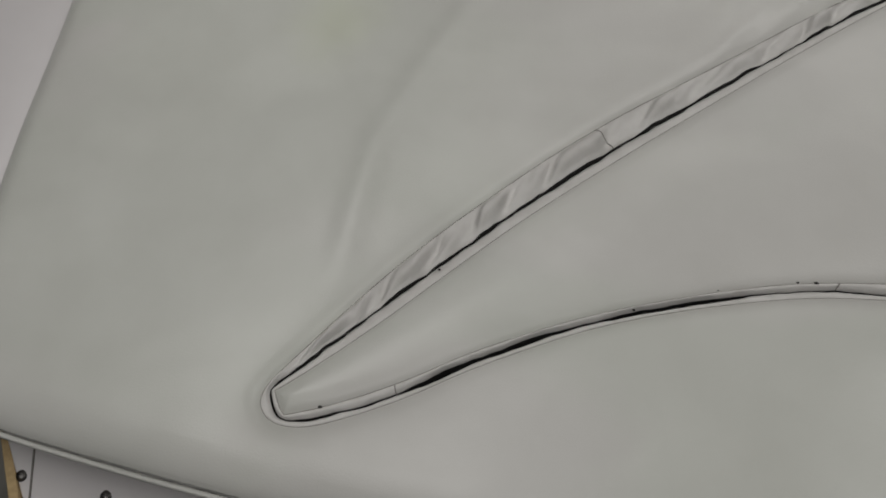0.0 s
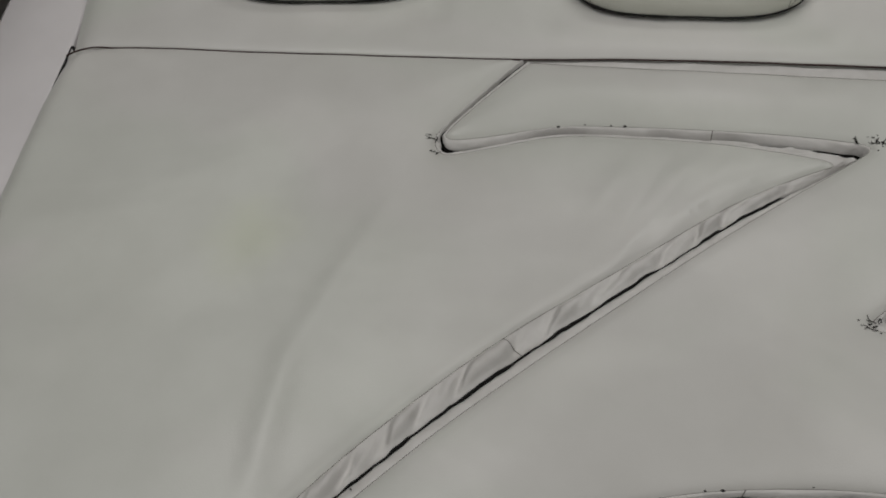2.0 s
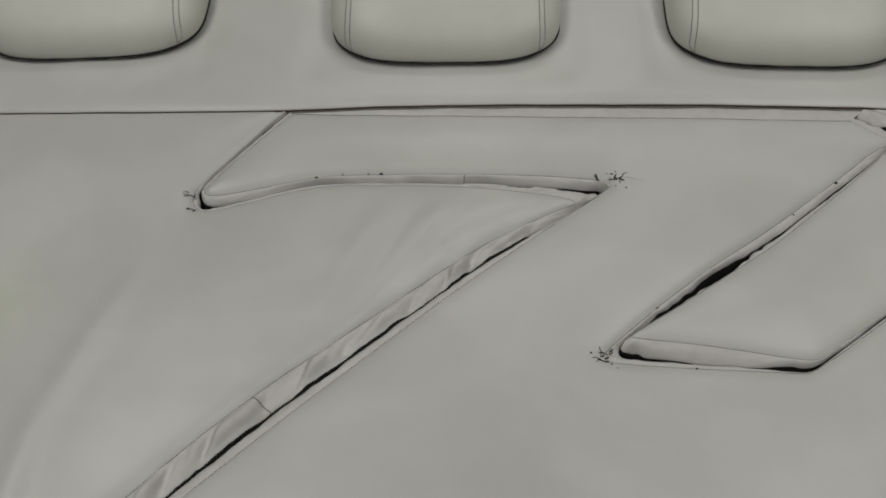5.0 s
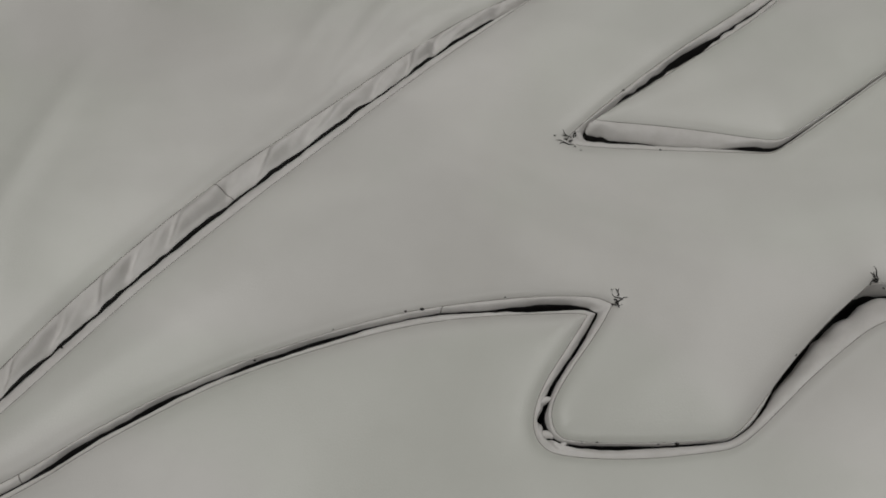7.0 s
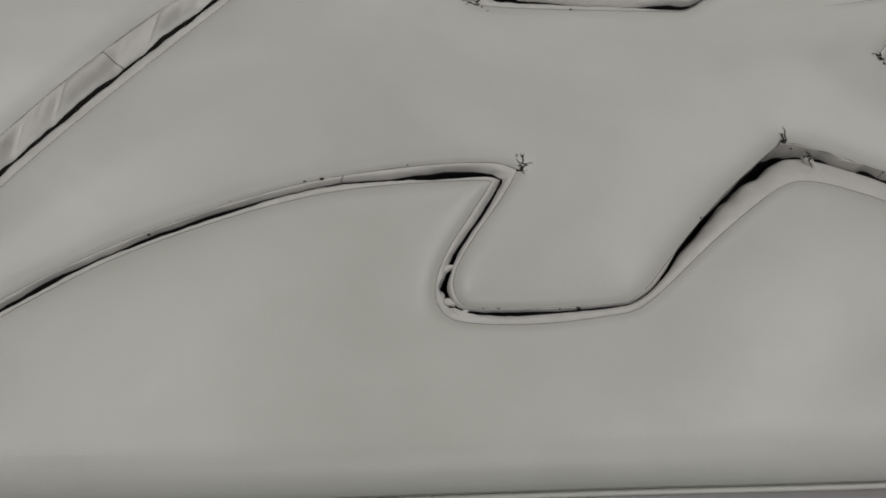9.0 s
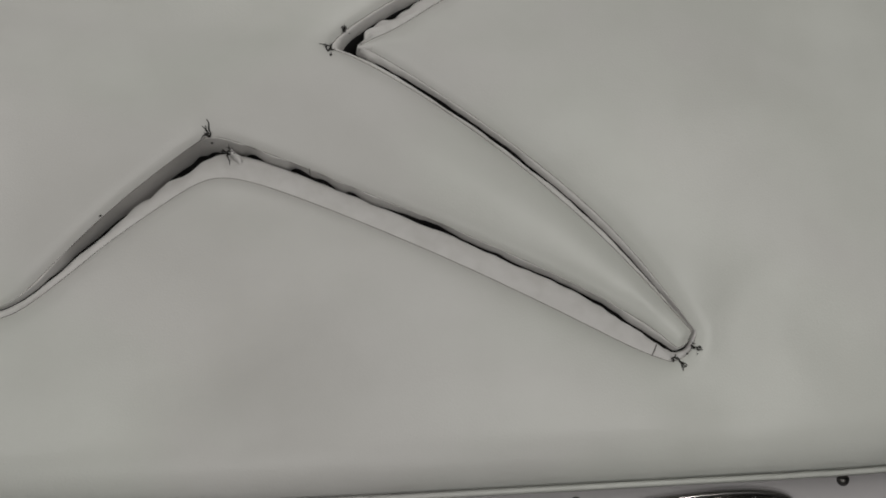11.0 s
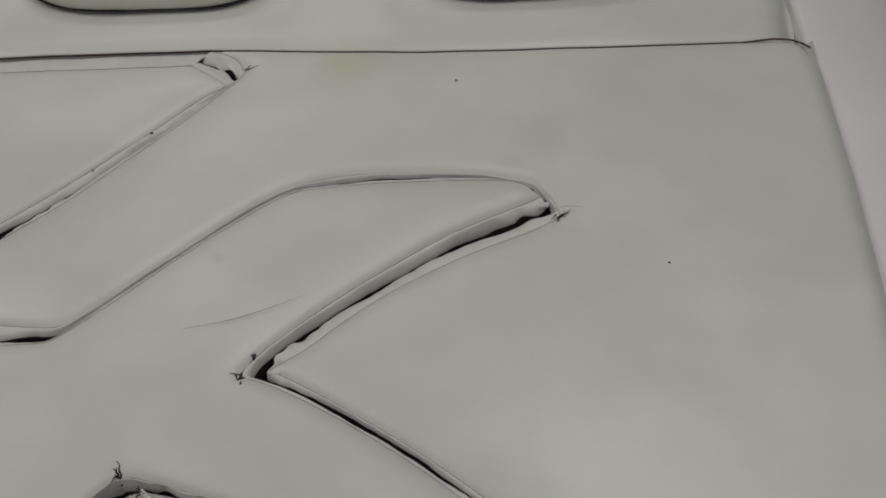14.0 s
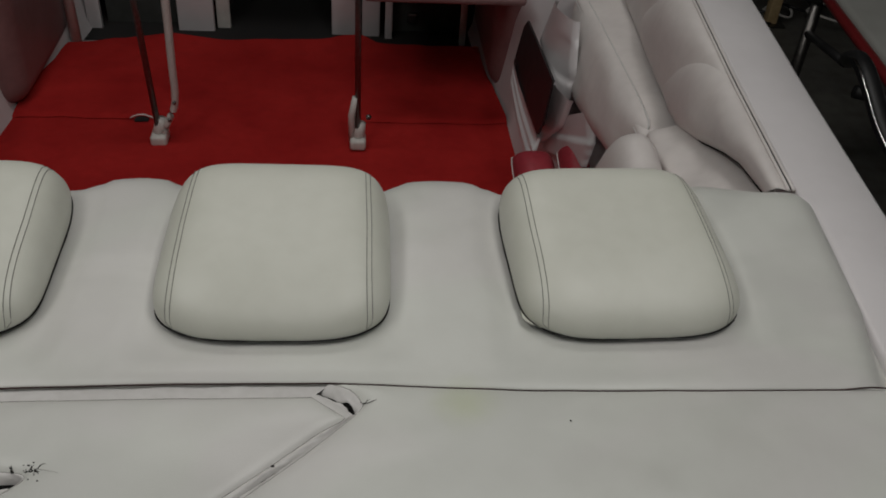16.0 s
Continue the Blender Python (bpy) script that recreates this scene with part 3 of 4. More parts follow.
part("outer_panel", panel_mesh(outer_poly, [OUT, seam_left, seam_right], 0.0125, (rim, rim_n, roll_wide, roll_deep)), VINYL, sun_pad, "smooth cream vinyl cover, lightly soiled")
stitch_top = np.stack([np.linspace(0.2839, -0.3932, 56), np.linspace(-0.0008, -0.0033, 56)], 1)
figure_poly = np.vstack([FIG, stitch_top[1:-1]])
part("figure_panel", panel_mesh(figure_poly, [FIG, stitch_top], 0.0125), VINYL, sun_pad, "raised winged figure in cream vinyl")
far_wall = np.clip(side[:, 1], 0, 1)          # strips that slope away to the cockpit stay shallow
out_rows = boxing_rows(OUT, gap_out, deep * (1 - 0.15 * far_wall) * (1 - 0.55 * on_diagonal), ruche_out, 0.0008 + 0.010 * crumple_out)
fig_rows = boxing_rows(FIG, gap_fig, deep, ruche_fig, 0.0008 + 0.009 * crumple_fig)
part("outer_boxing", sweep(out_rows), BOXING, sun_pad, "gathered vinyl strip rolled into the gap")
part("figure_boxing", sweep(fig_rows), BOXING, sun_pad, "vinyl strip rolled into the gap")
# black lining added below the strips: the gap's shade as colour
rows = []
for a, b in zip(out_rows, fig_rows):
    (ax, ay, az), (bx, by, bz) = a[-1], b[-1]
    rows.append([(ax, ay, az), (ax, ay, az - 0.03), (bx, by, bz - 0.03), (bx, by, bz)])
part("gap_shade", sweep(rows), GAP, sun_pad, "black lining that stands in for the deep shade of the gap")

# strip between the figure's top seam and the headrest base
sm = np.stack([np.interp(np.linspace(0, 1, 56), np.linspace(0, 1, len(seam_mid)), seam_mid[:, c]) for c in range(2)], 1)[::-1]
rows = []
for a, b in zip(stitch_top, sm):
    z0 = seam_height(*a)
    rows.append([(*(a + (b - a) * s), z0 - 0.004 * (1 - math.sqrt(max(0, 1 - s * s))) + 0.0012 * noise.noise(Vector((a[0] * 25, s * 2, 5)))) for s in (0, 0.2, 0.4, 0.6, 0.8, 0.92, 0.98)]
                + [(b[0], b[1] - 0.001, z0 - 0.035)])
part("top_boxing", sweep(rows), BOXING, sun_pad)

# rolled outer rim and skirt
rim_gap = np.minimum(wall_distance(rim_in, OUT), np.minimum(wall_distance(rim_in, seam_left), wall_distance(rim_in, seam_right)))
rows = []
for p, q, n_, d, g in zip(rim, rim_in, rim_n, roll_deep, rim_gap):
    z0 = seam_height(*q) + folds(*q) * min(1, g / 0.02) + EDGE * (1 - 0.30 * math.exp(-g / 0.004) - 0.70 * math.exp(-g / 0.042))
    row = []
    row.append((q[0], q[1], z0 - d))
    row.append((p[0], p[1], z0 - d - 0.0015))
    row.append((p[0] + n_[0] * 0.012, p[1] + n_[1] * 0.012, -0.052))
    row.append((p[0] + n_[0] * 0.03, p[1] + n_[1] * 0.03, -0.075))
    rows.append(row)
part("skirt", sweep(rows), VINYL, sun_pad, "upright edge of the cover")
part("piping", tube([(*(p - n_ * 0.0028), -0.0165) for p, n_, k in zip(rim, rim_n, rear_share) if k > 0.25], 0.0030, 6), VINYL, sun_pad, "thin vinyl piping along the lower edge")


def stitch(name, line, lift=0.0004, radius=0.00055, mat=THREAD, parent=None):
    return part(name, tube([(x, y, seam_height(x, y) + lift) for x, y in line], radius, 5), mat, parent or sun_pad)


stitch("outer_stitching", OUT, 0.0001, 0.00036)
stitch("figure_stitching", FIG, 0.0001, 0.00038)
stitch("top_stitching", stitch_top)
for line in (seam_left, seam_mid, seam_right):
    pts = [(x, y, seam_height(x, y) + 0.0008 + 0.0045 * min(1, max(0, (abs(x) - 0.94) / 0.03))) for x, y in line]
    part("cross_seam", tube(pts, 0.0012, 5), SEAM_THREAD, sun_pad)

# ---------------------------------------------------------------- headrest base and head pillows
PILLOWS = (-0.690, -0.212, 0.231, 0.698)
PILLOW_TURNS = (4.0, 1.2, -1.0, 1.6)
headrest_base = empty("headrest_base", "cream vinyl cushion with scalloped back, under the head pillows", "cushion")


def back_edge(x):
    d = min(abs(x - p) for p in PILLOWS)
    return 0.447 + 0.030 * (1 - math.exp(-max(0, d - 0.14) / 0.03)) * (1 if abs(x) < 0.88 else max(0.2, 1 - (abs(x) - 0.88) / 0.12))


front = np.vstack([seam_left, seam_mid[1:], seam_right[1:]])
front = evenly(front, 0.0125)
rows = []
for (x, y) in front:
    row = []
    e = back_edge(x * 1.045)
    ks = [0, 0.006, 0.02, 0.05, 0.1, 0.16, 0.24, 0.33, 0.42, 0.52, 0.62, 0.72, 0.8, 0.86, 0.9, 0.94, 0.97, 0.99, 1.0]
    for k in ks:
        yy = y + 0.001 + (e - y) * k
        xx = x * (1 + 0.05 * k + 0.022 * min(1, 3 * k) * max(0, abs(x) - 0.9) / 0.1)
        hem = 1.010 * (1 + 0.05 * k + 0.022 * min(1, 3 * k)) - abs(xx)
        drop = 0.045 * (1 - math.sqrt(max(0, 1 - max(0, 1 - hem / 0.05) ** 2))) if hem < 0.05 else 0
        dip = 0.006 * math.exp(-(yy - y) / 0.008)
        back = max(0, (k - 0.84) / 0.16)
        tuck = sum(0.006 * math.exp(-((max(abs(xx - p) - 0.165, 0)) / 0.012) ** 2) for p in PILLOWS) * (1 if yy > 0.075 else max(0, (yy - 0.045) / 0.03))
        z = crown(xx, yy) + 0.006 + 0.010 * k - dip - drop - tuck - 0.05 * (1 - math.sqrt(max(0, 1 - back * back)))
        row.append((xx, yy, z))
    row.insert(0, (x, y + 0.001, -0.05))
    rows.append(row)
part("cover", sweep(rows), VINYL, headrest_base, "smooth cream vinyl top with a scalloped back edge")
drop = [[r[-1], (r[-1][0], r[-1][1] + 0.003, -0.16), (r[-1][0], r[-1][1] + 0.03, -0.62)] for r in rows]
part("back_panel", sweep(drop), VINYL, headrest_base, "vinyl back dropping into the cockpit")
part("back_piping", tube([(r[-1][0], r[-1][1] + 0.003, r[-1][2] - 0.002) for r in rows], 0.003, 6), VINYL, headrest_base)

HEAD_Y, HEAD_W, HEAD_D, HEAD_H = 0.244, 0.298, 0.318, 0.092


def pillow_taper(v):
    """Straight flanks that round off at the foot and a little at the back."""
    return math.sqrt(1 - 0.32 * abs(v) ** 7) if v < 0 else math.sqrt(1 - 0.20 * v ** 4)


def pillow_point(u, v, lift=0.0):
    """u across, v from the foot (-1) to the back (1)."""
    pv = 3.2 if v < 0 else 5.0
    h = max(0.0, (1 - abs(u) ** 7) * (1 - abs(v) ** pv)) ** (1 / 2.4)
    x = u * HEAD_W / 2 * pillow_taper(v) * (1 + 0.14 * h * (1 - h) * abs(u) ** 5)
    y = v * HEAD_D / 2 * math.sqrt(1 - (0.25 if v < 0 else 0.16) * abs(u) ** 4)
    lean = 0.80 + 0.20 * v
    return Vector((x, y, h * (HEAD_H * lean) + lift))


def build_pillow():
    base = empty("head_pillow", "cream vinyl head pillow with twin-stitched sides, on the headrest cushion", "head pillow", "head pillows along the headrest")
    n = 40
    rows = []
    for i in range(n + 1):
        u = math.sin(math.pi / 2 * (2 * i / n - 1))
        rows.append([pillow_point(u, math.sin(math.pi / 2 * (2 * j / n - 1))) for j in range(n + 1)])
    bm = sweep(rows)
    bmesh.ops.recalc_face_normals(bm, faces=bm.faces)
    cover = part("cushion", bm, VINYL_HEAD, base)
    for s in (-1, 1):
        for off in (0.1190, 0.1250):
            line = []
            for v in np.linspace(-0.997, 0.965, 70):
                u = min((off - 0.004 * max(0, v)) / (HEAD_W / 2 * pillow_taper(v)), 0.975)
                line.append(pillow_point(s * u, v, 0.0003))
            part("stitching", tube(line, 0.0006, 5), PALE_THREAD, cover)
    rim_line = []
    m = 120
    for k in range(m):
        q = 4 * k / m
        e, f = int(q), (q % 1) * 2 - 1
        u, v = ((f, -1), (1, f), (-f, 1), (-1, -f))[e]
        p = pillow_point(u, v)
        rim_line.append((p.x * 1.008, p.y * 1.008, 0.0015))
    # black tube in place of the contact shade under the pillow's edge
    part("shadow_gap", tube(rim_line, lambda t: 0.0013 - 0.0005 * math.exp(-((t - 0.125) / 0.075) ** 2) + 0.0005 * noise.noise(Vector((t * 40, 0, 0))), 5, True), GAP, base,
         "black line painted as contact shade round the foot of the pillow")
    return base


first = build_pillow()
first.matrix_world = pose(PILLOWS[0], HEAD_Y, 0.008, 0, 0, PILLOW_TURNS[0])
for px, turn in zip(PILLOWS[1:], PILLOW_TURNS[1:]):
    pillow = copy_thing(first, pose(px, HEAD_Y, 0.008, 0, 0, turn))


# ---------------------------------------------------------------- frayed corners, joints and marks on the pad
def pad_height(x, y):
    """Height of the cover near a seam corner."""
    d = math.sqrt(min(float(((OUT - (x, y)) ** 2).sum(1).min()), float(((FIG - (x, y)) ** 2).sum(1).min())))
    return crown(x, y) + EDGE * (1 - 0.30 * math.exp(-d / 0.004) - 0.70 * math.exp(-d / 0.042))


def merged(pieces):
    bm = bmesh.new()
    for b2 in pieces:
        me = bpy.data.meshes.new("piece")
        b2.to_mesh(me)
        b2.free()
        bm.from_mesh(me)
        bpy.data.meshes.remove(me)
    return bm


def crumb(x, y, z, r, k):
    bm = bmesh.new()
    bmesh.ops.create_icosphere(bm, subdivisions=1, radius=r)
    for v in bm.verts:
        v.co *= 1 + 0.7 * noise.noise(v.co * 900 + Vector((k, x * 90, y * 90)))
    bmesh.ops.scale(bm, vec=(1.3, 1, 0.55), verts=bm.verts)
    bmesh.ops.translate(bm, vec=(x, y, z), verts=bm.verts)
    return bm


def tuft(x, y, turns, length, radius=0.0007):
    """Stray thread ends with forked tips and dark crumbs, lying on the cover."""
    rnd = random.Random(int(1e5 * abs(x) + 7e5 * abs(y)))
    pieces = [crumb(x, y, pad_height(x, y) + 0.0003, 0.0011, 0)]
    for k, a in enumerate(turns):
        a = math.radians(a + rnd.uniform(-25, 25))
        L = length * (rnd.uniform(0.25, 0.8) if k else 1.0)
        ox, oy = x + rnd.uniform(-0.3, 0.3) * length, y + rnd.uniform(-0.3, 0.3) * length
        bend, kink = rnd.uniform(-0.45, 0.45), rnd.uniform(-0.12, 0.12)
        for fork in (0, 1):
            if fork and rnd.random() < 0.45:
                continue
            pts = []
            for s in np.linspace(0.45 if fork else 0, 0.85 if fork else 1, 6):
                off = L * (bend * s * s + kink * math.sin(7 * s)) + (fork * (s - 0.45) * L * 0.8 * (1 if bend < 0 else -1))
                px, py = ox + math.cos(a) * L * s - math.sin(a) * off, oy + math.sin(a) * L * s + math.cos(a) * off
                pts.append((px, py, pad_height(px, py) + 0.0007))
            pieces.append(tube(pts, lambda t: radius * (1 - 0.65 * t), 4))
    for k in range(len(turns)):
        px, py = x + rnd.gauss(0, 0.5) * length, y + rnd.gauss(0, 0.5) * length
        pieces.append(crumb(px, py, pad_height(px, py) + 0.0004, rnd.uniform(0.0004, 0.0010), k))
    return part("frayed_thread", merged(pieces), DARK_THREAD, sun_pad, "stray black thread ends at a seam corner")


TUFTS = (((-0.0285, -0.3385), (172, 205, 150, 120, 100), 0.016), ((-0.0029, -0.1046), (20, 75, 100, 160, -10, 140), 0.012),
         ((-0.4898, -0.1384), (175, 265, 200), 0.012), ((-0.4821, -0.1616), (200, 230), 0.007), ((0.0062, -0.5078), (15, 50, 110, 150, -60, -100, -80), 0.011),
         ((0.2451, -0.484), (100, 80, 140, 170, 200), 0.010), ((0.3441, -0.3994), (180, 150, 205, 240, 120), 0.011), ((0.3569, -0.382), (100, 60, 130), 0.007),
         ((0.6684, -0.2427), (5, -15, 200, 225, 20), 0.016), ((0.6296, -0.675), (-80, -60, -110), 0.010), ((0.6446, -0.6665), (-20, -70, 10, -45), 0.008),
         ((0.2635, -0.5032), (-80, 60, 120, -60, 180), 0.009), ((0.3443, -0.0132), (10, 40), 0.012), ((-0.0247, -0.1022), (80, -60, 100), 0.008))
for (tx, ty), turns, length in TUFTS:
    tuft(tx, ty, turns, length)


def gap_fold(x0, y0, x1, y1, wide, high, sink=0.005):
    """A pinched fold of the strip that bridges the gap."""
    dx, dy = x1 - x0, y1 - y0
    L = math.hypot(dx, dy)
    nx, ny = -dy / L, dx / L
    rows = []
    for s in np.linspace(-0.12, 1.12, 15):
        t = min(max(s, 0), 1)
        w = wide * (0.55 + 0.45 * math.sin(math.pi * t)) * (1 + 0.35 * noise.noise(Vector((s * 4, x0 * 60, 1))))
        bow = 0.25 * wide * math.sin(5 * s + x0 * 40)
        px, py = x0 + dx * s + nx * bow, y0 + dy * s + ny * bow
        rows.append([(px + nx * w * math.cos(a), py + ny * w * math.cos(a), seam_height(px, py) - sink + high * math.sin(a) * (0.7 + 0.3 * math.sin(math.pi * t))) for a in np.linspace(-0.25, math.pi + 0.25, 11)])
    bm = sweep(rows)
    bmesh.ops.recalc_face_normals(bm, faces=bm.faces)
    return part("gap_fold", bm, BOXING, sun_pad, "pinched fold of vinyl in the gap")


for fold_at in ((0.3851, -0.3889, 0.4056, -0.3793, 0.0034, 0.0050), (0.4009, -0.3686, 0.4095, -0.3784, 0.0026, 0.0045), (0.3714, -0.3966, 0.3909, -0.3938, 0.0040, 0.0050, 0.002),
                (-0.0669, -0.6027, -0.0544, -0.5998, 0.0036, 0.0045), (-0.0674, -0.6285, -0.0539, -0.6322, 0.0040, 0.0045), (-0.0474, -0.6455, -0.0415, -0.6369, 0.0032, 0.0045),
                (-0.0267, -0.1041, -0.0098, -0.102, 0.0036, 0.0050),
                (0.6518, -0.2252, 0.6628, -0.2195, 0.0030, 0.0040), (-0.486, -0.1505, -0.477, -0.1578, 0.0034, 0.0040), (0.2635, -0.4955, 0.2712, -0.5071, 0.0032, 0.0045),
                (0.3112, -0.0052, 0.3274, -0.0228, 0.0050, 0.0050, 0.008)):
    gap_fold(*fold_at)


def on_boxing(rows, where):
    """The cross joint of a strip at the row nearest to a place."""
    k = min(range(len(rows)), key=lambda i: (rows[i][0][0] - where[0]) ** 2 + (rows[i][0][1] - where[1]) ** 2)
    return [(x, y, z + 0.0004) for x, y, z in rows[k]]


for rows_, where in ((out_rows, (-0.3821, -0.3873)), (fig_rows, (-0.1768, -0.0959)), (fig_rows, (0.3296, -0.5136)), (fig_rows, (-0.5024, -0.6751)), (fig_rows, (-0.1482, -0.5127)),
                     (out_rows, (0.61, -0.673))):
    part("joint_seam", tube(on_boxing(rows_, where), 0.0005, 4), THREAD, sun_pad)

SCRATCHES = (((0.2939, -0.3515), (0.3456, -0.3448), (0.4072, -0.3229)), ((0.6675, -0.2389), (0.6855, -0.239), (0.6955, -0.242)), ((-0.001, -0.1074), (0.0139, -0.1099), (0.0267, -0.1135)))
for line in SCRATCHES:
    pts = evenly(chaikin(list(line), 2), 0.006)
    part("scratch", tube([(x, y, crown(x, y) + EDGE - 0.0001) for x, y in pts], lambda t: 0.00032 * (1 - 0.8 * abs(2 * t - 1)), 4), THREAD, sun_pad)

SPECKS = ((-0.5622, -0.7064), (-0.2481, -0.54), (-0.1834, -0.5215), (-0.1683, -0.5196), (-0.0932, -0.5056), (-0.0157, -0.6376), (0.0516, -0.6369), (0.0358, -0.6375), (0.0978, -0.6213),
          (0.1617, -0.5558), (0.0595, -0.3474), (0.1891, -0.1487), (0.2456, -0.1007), (0.0275, -0.2773), (0.5813, -0.0544), (-0.3494, -0.1068), (-0.3194, -0.1007), (-0.2895, -0.0997), (-0.2745, -0.0989),
          (-0.4905, -0.5622), (-0.3153, -0.5707), (0.6461, -0.2058), (-0.0286, -0.6377), (0.7651, -0.3147))
for k, (sx, sy) in enumerate(SPECKS):
    bm = bmesh.new()
    bmesh.ops.create_icosphere(bm, subdivisions=1, radius=0.0011 if k % 3 else 0.0017)
    bmesh.ops.scale(bm, vec=(1.4, 1, 0.5), verts=bm.verts)
    bmesh.ops.translate(bm, vec=(sx, sy, crown(sx, sy) + (0.0012 if k < 23 and k != 14 else EDGE)), verts=bm.verts)
    part("dirt_speck", bm, DARK_THREAD, sun_pad)


# ---------------------------------------------------------------- boat shell
def side_line(y, sign=1):
    """Inner edge of the side deck along the pad and the cockpit."""
    ys = (-0.79, -0.655, -0.515, -0.36, -0.222, -0.107, 0.0, 0.17, 0.45, 0.85, 1.25, 2.2, 3.6)
    xs = ((0.880, 0.937, 0.961, 0.985, 1.004, 1.019, 1.031, 1.048, 1.070, 1.104, 1.146, 1.230, 1.300) if sign > 0 else
          (0.900, 0.943, 0.962, 0.979, 0.995, 1.008, 1.018, 1.040, 1.062, 1.092, 1.125, 1.205, 1.275))
    return float(np.interp(y, ys, xs))


def side_deck(sign):
    rows = []
    for y in np.linspace(-0.72, 3.5, 100):
        a = side_line(y, sign) + 0.0025 + 0.010 * min(1, max(0, -(y + 0.30) / 0.4)) ** 2
        w = 0.132 + 0.008 * min(max(y, 0), 1) + 0.03 * min(1, max(0, -y / 0.2))
        if y < -0.50:
            w *= max(0.12, 1 - ((-(y + 0.50)) / 0.22) ** 2 * 0.85)
        zt = -0.020
        pts = [(a - 0.004, -0.10), (a - 0.001, zt - 0.008), (a + 0.001, zt - 0.003), (a + 0.006, zt), (a + w * 0.5, zt + 0.003), (a + w - 0.010, zt), (a + w - 0.003, zt - 0.004),
               (a + w, zt - 0.014), (a + w + 0.006, zt - 0.10), (a + w - 0.06, zt - 0.5), (a + w - 0.25, zt - 0.95)]
        rows.append([(sign * x, y, z) for x, z in pts])
    bm = sweep(rows)
    bmesh.ops.recalc_face_normals(bm, faces=bm.faces)
    return bm


for sign, nm in ((-1, "side_deck_port"), (1, "side_deck_starboard")):
    deck = tagged(link_mesh(nm, side_deck(sign), GELCOAT), "glossy white gelcoat side deck of the boat", "boat deck", kind="structure")
    for off, r, mat in ((-0.003, 0.0035, SEAT_VINYL), (-0.0075, 0.0016, GAP), (-0.012, 0.0035, SEAT_VINYL)):
        line = [(sign * (side_line(y, sign) + off), y, -0.020) for y in np.linspace(0.47, 3.4, 60)]
        part("coaming_welt", tube(line, r, 6), mat, deck, "double vinyl welt with a black joint" if mat is GAP else "")

# shade of the port crease, added as a black tube
line = [(-(side_line(y, -1) - 0.0015), y, -0.0175) for y in np.linspace(-0.60, 0.0, 50)]
part("pad_joint_shade", tube(line, 0.0032, 6), GAP, sun_pad, "black line painted as shade between pad and side deck")

# stern ledge below the pad, with screws and a cleat
stern = tagged(new("stern_ledge"), "white gelcoat stern ledge below the sun pad", "boat stern", kind="structure")


def ledge_z(y):
    return -0.066 + 0.30 * (y + 0.77)


plan = [(-0.893, -0.70), (-0.890, -0.760), (-0.835, -0.846), (-0.754, -0.949), (0.717, -0.924), (0.797, -0.828), (0.871, -0.758), (0.874, -0.70)]
bm = prism(plan, -0.03, 0.0, 0.003)
for v in bm.verts:
    v.co.z += ledge_z(v.co.y)
part("ledge", bm, GELCOAT, stern)
bm = box(0.010, 0.135, 0.026, (0, 0, 0), 0.0015)
bmesh.ops.transform(bm, matrix=pose(-0.863, -0.812, ledge_z(-0.812) - 0.012, 0, 0, 33), verts=bm.verts)
part("raw_edge", bm, RAW_WOOD, stern, "bare yellow wooden edge")
part("corner_joint", tube([(-0.849, -0.766, ledge_z(-0.766) + 0.0006), (-0.838, -0.83, ledge_z(-0.83) + 0.0006)], 0.0012, 5), THREAD, stern, "thin dark joint")
rows = [[(x, -0.80, -0.10), (x, -0.78, -0.5), (x * 0.97, -0.74, -1.0)] for x in np.linspace(-0.78, 0.78, 12)]
part("transom", sweep(rows), GELCOAT, stern)


def screw(x, y):
    ob = empty("screw", "dull steel dome-head screw in the stern ledge", "screw", "screws along the stern", at=(x, y, ledge_z(y)))
    bm = bmesh.new()
    bmesh.ops.create_uvsphere(bm, u_segments=16, v_segments=10, radius=0.0054)
    bmesh.ops.scale(bm, vec=(1, 1, 0.75), verts=bm.verts)
    bmesh.ops.delete(bm, geom=[v for v in bm.verts if v.co.z < -0.001], context="VERTS")
    head = part("head", bm, STEEL, ob)
    part("slot", box(0.0058, 0.0013, 0.001, (0, 0, 0.0039), 0), BLACK, head)
    bm = bmesh.new()
    bmesh.ops.create_cone(bm, segments=18, radius1=0.0060, radius2=0.0057, depth=0.001, cap_ends=True)
    part("washer", bm, BLACK, ob)
    return ob


for sx, sy in ((-0.853, -0.807), (-0.763, -0.808), (0.555, -0.785), (0.793, -0.770)):
    screw(sx, sy)

# chrome cleat on the ledge
cleat = empty("cleat", "chrome oval cleat with a recessed tray, on the stern ledge", "cleat", at=(0.653, -0.803, ledge_z(-0.803)))


def oval(a, b, k=48):
    return [(a * math.copysign(abs(math.cos(q)) ** 0.9, math.cos(q)), b * math.copysign(abs(math.sin(q)) ** 0.75, math.sin(q))) for q in [2 * math.pi * i / k for i in range(k)]]


tilt = pose(0, 0, 0.0025, 16.7, 0, 0) @ pose(0, 0, 0, 0, 0, 6)
bm = tube([(x, y, 0.003) for x, y in oval(0.093, 0.022)], 0.0038, 8, True)
bm.transform(tilt)
part("rim", bm, CHROME, cleat)
bm = prism(oval(0.090, 0.020), -0.004, 0.001)
bm.transform(tilt)
tray = part("tray", bm, STEEL, cleat, "dark steel tray")
bm = cushion(0.125, 0.017, 0.012, 16, 4, 3, 2.2, 1.0, 0)
bmesh.ops.translate(bm, vec=(0.0, -0.009, 0.002), verts=bm.verts)
bm.transform(tilt)
part("horn", bm, CHROME, cleat)
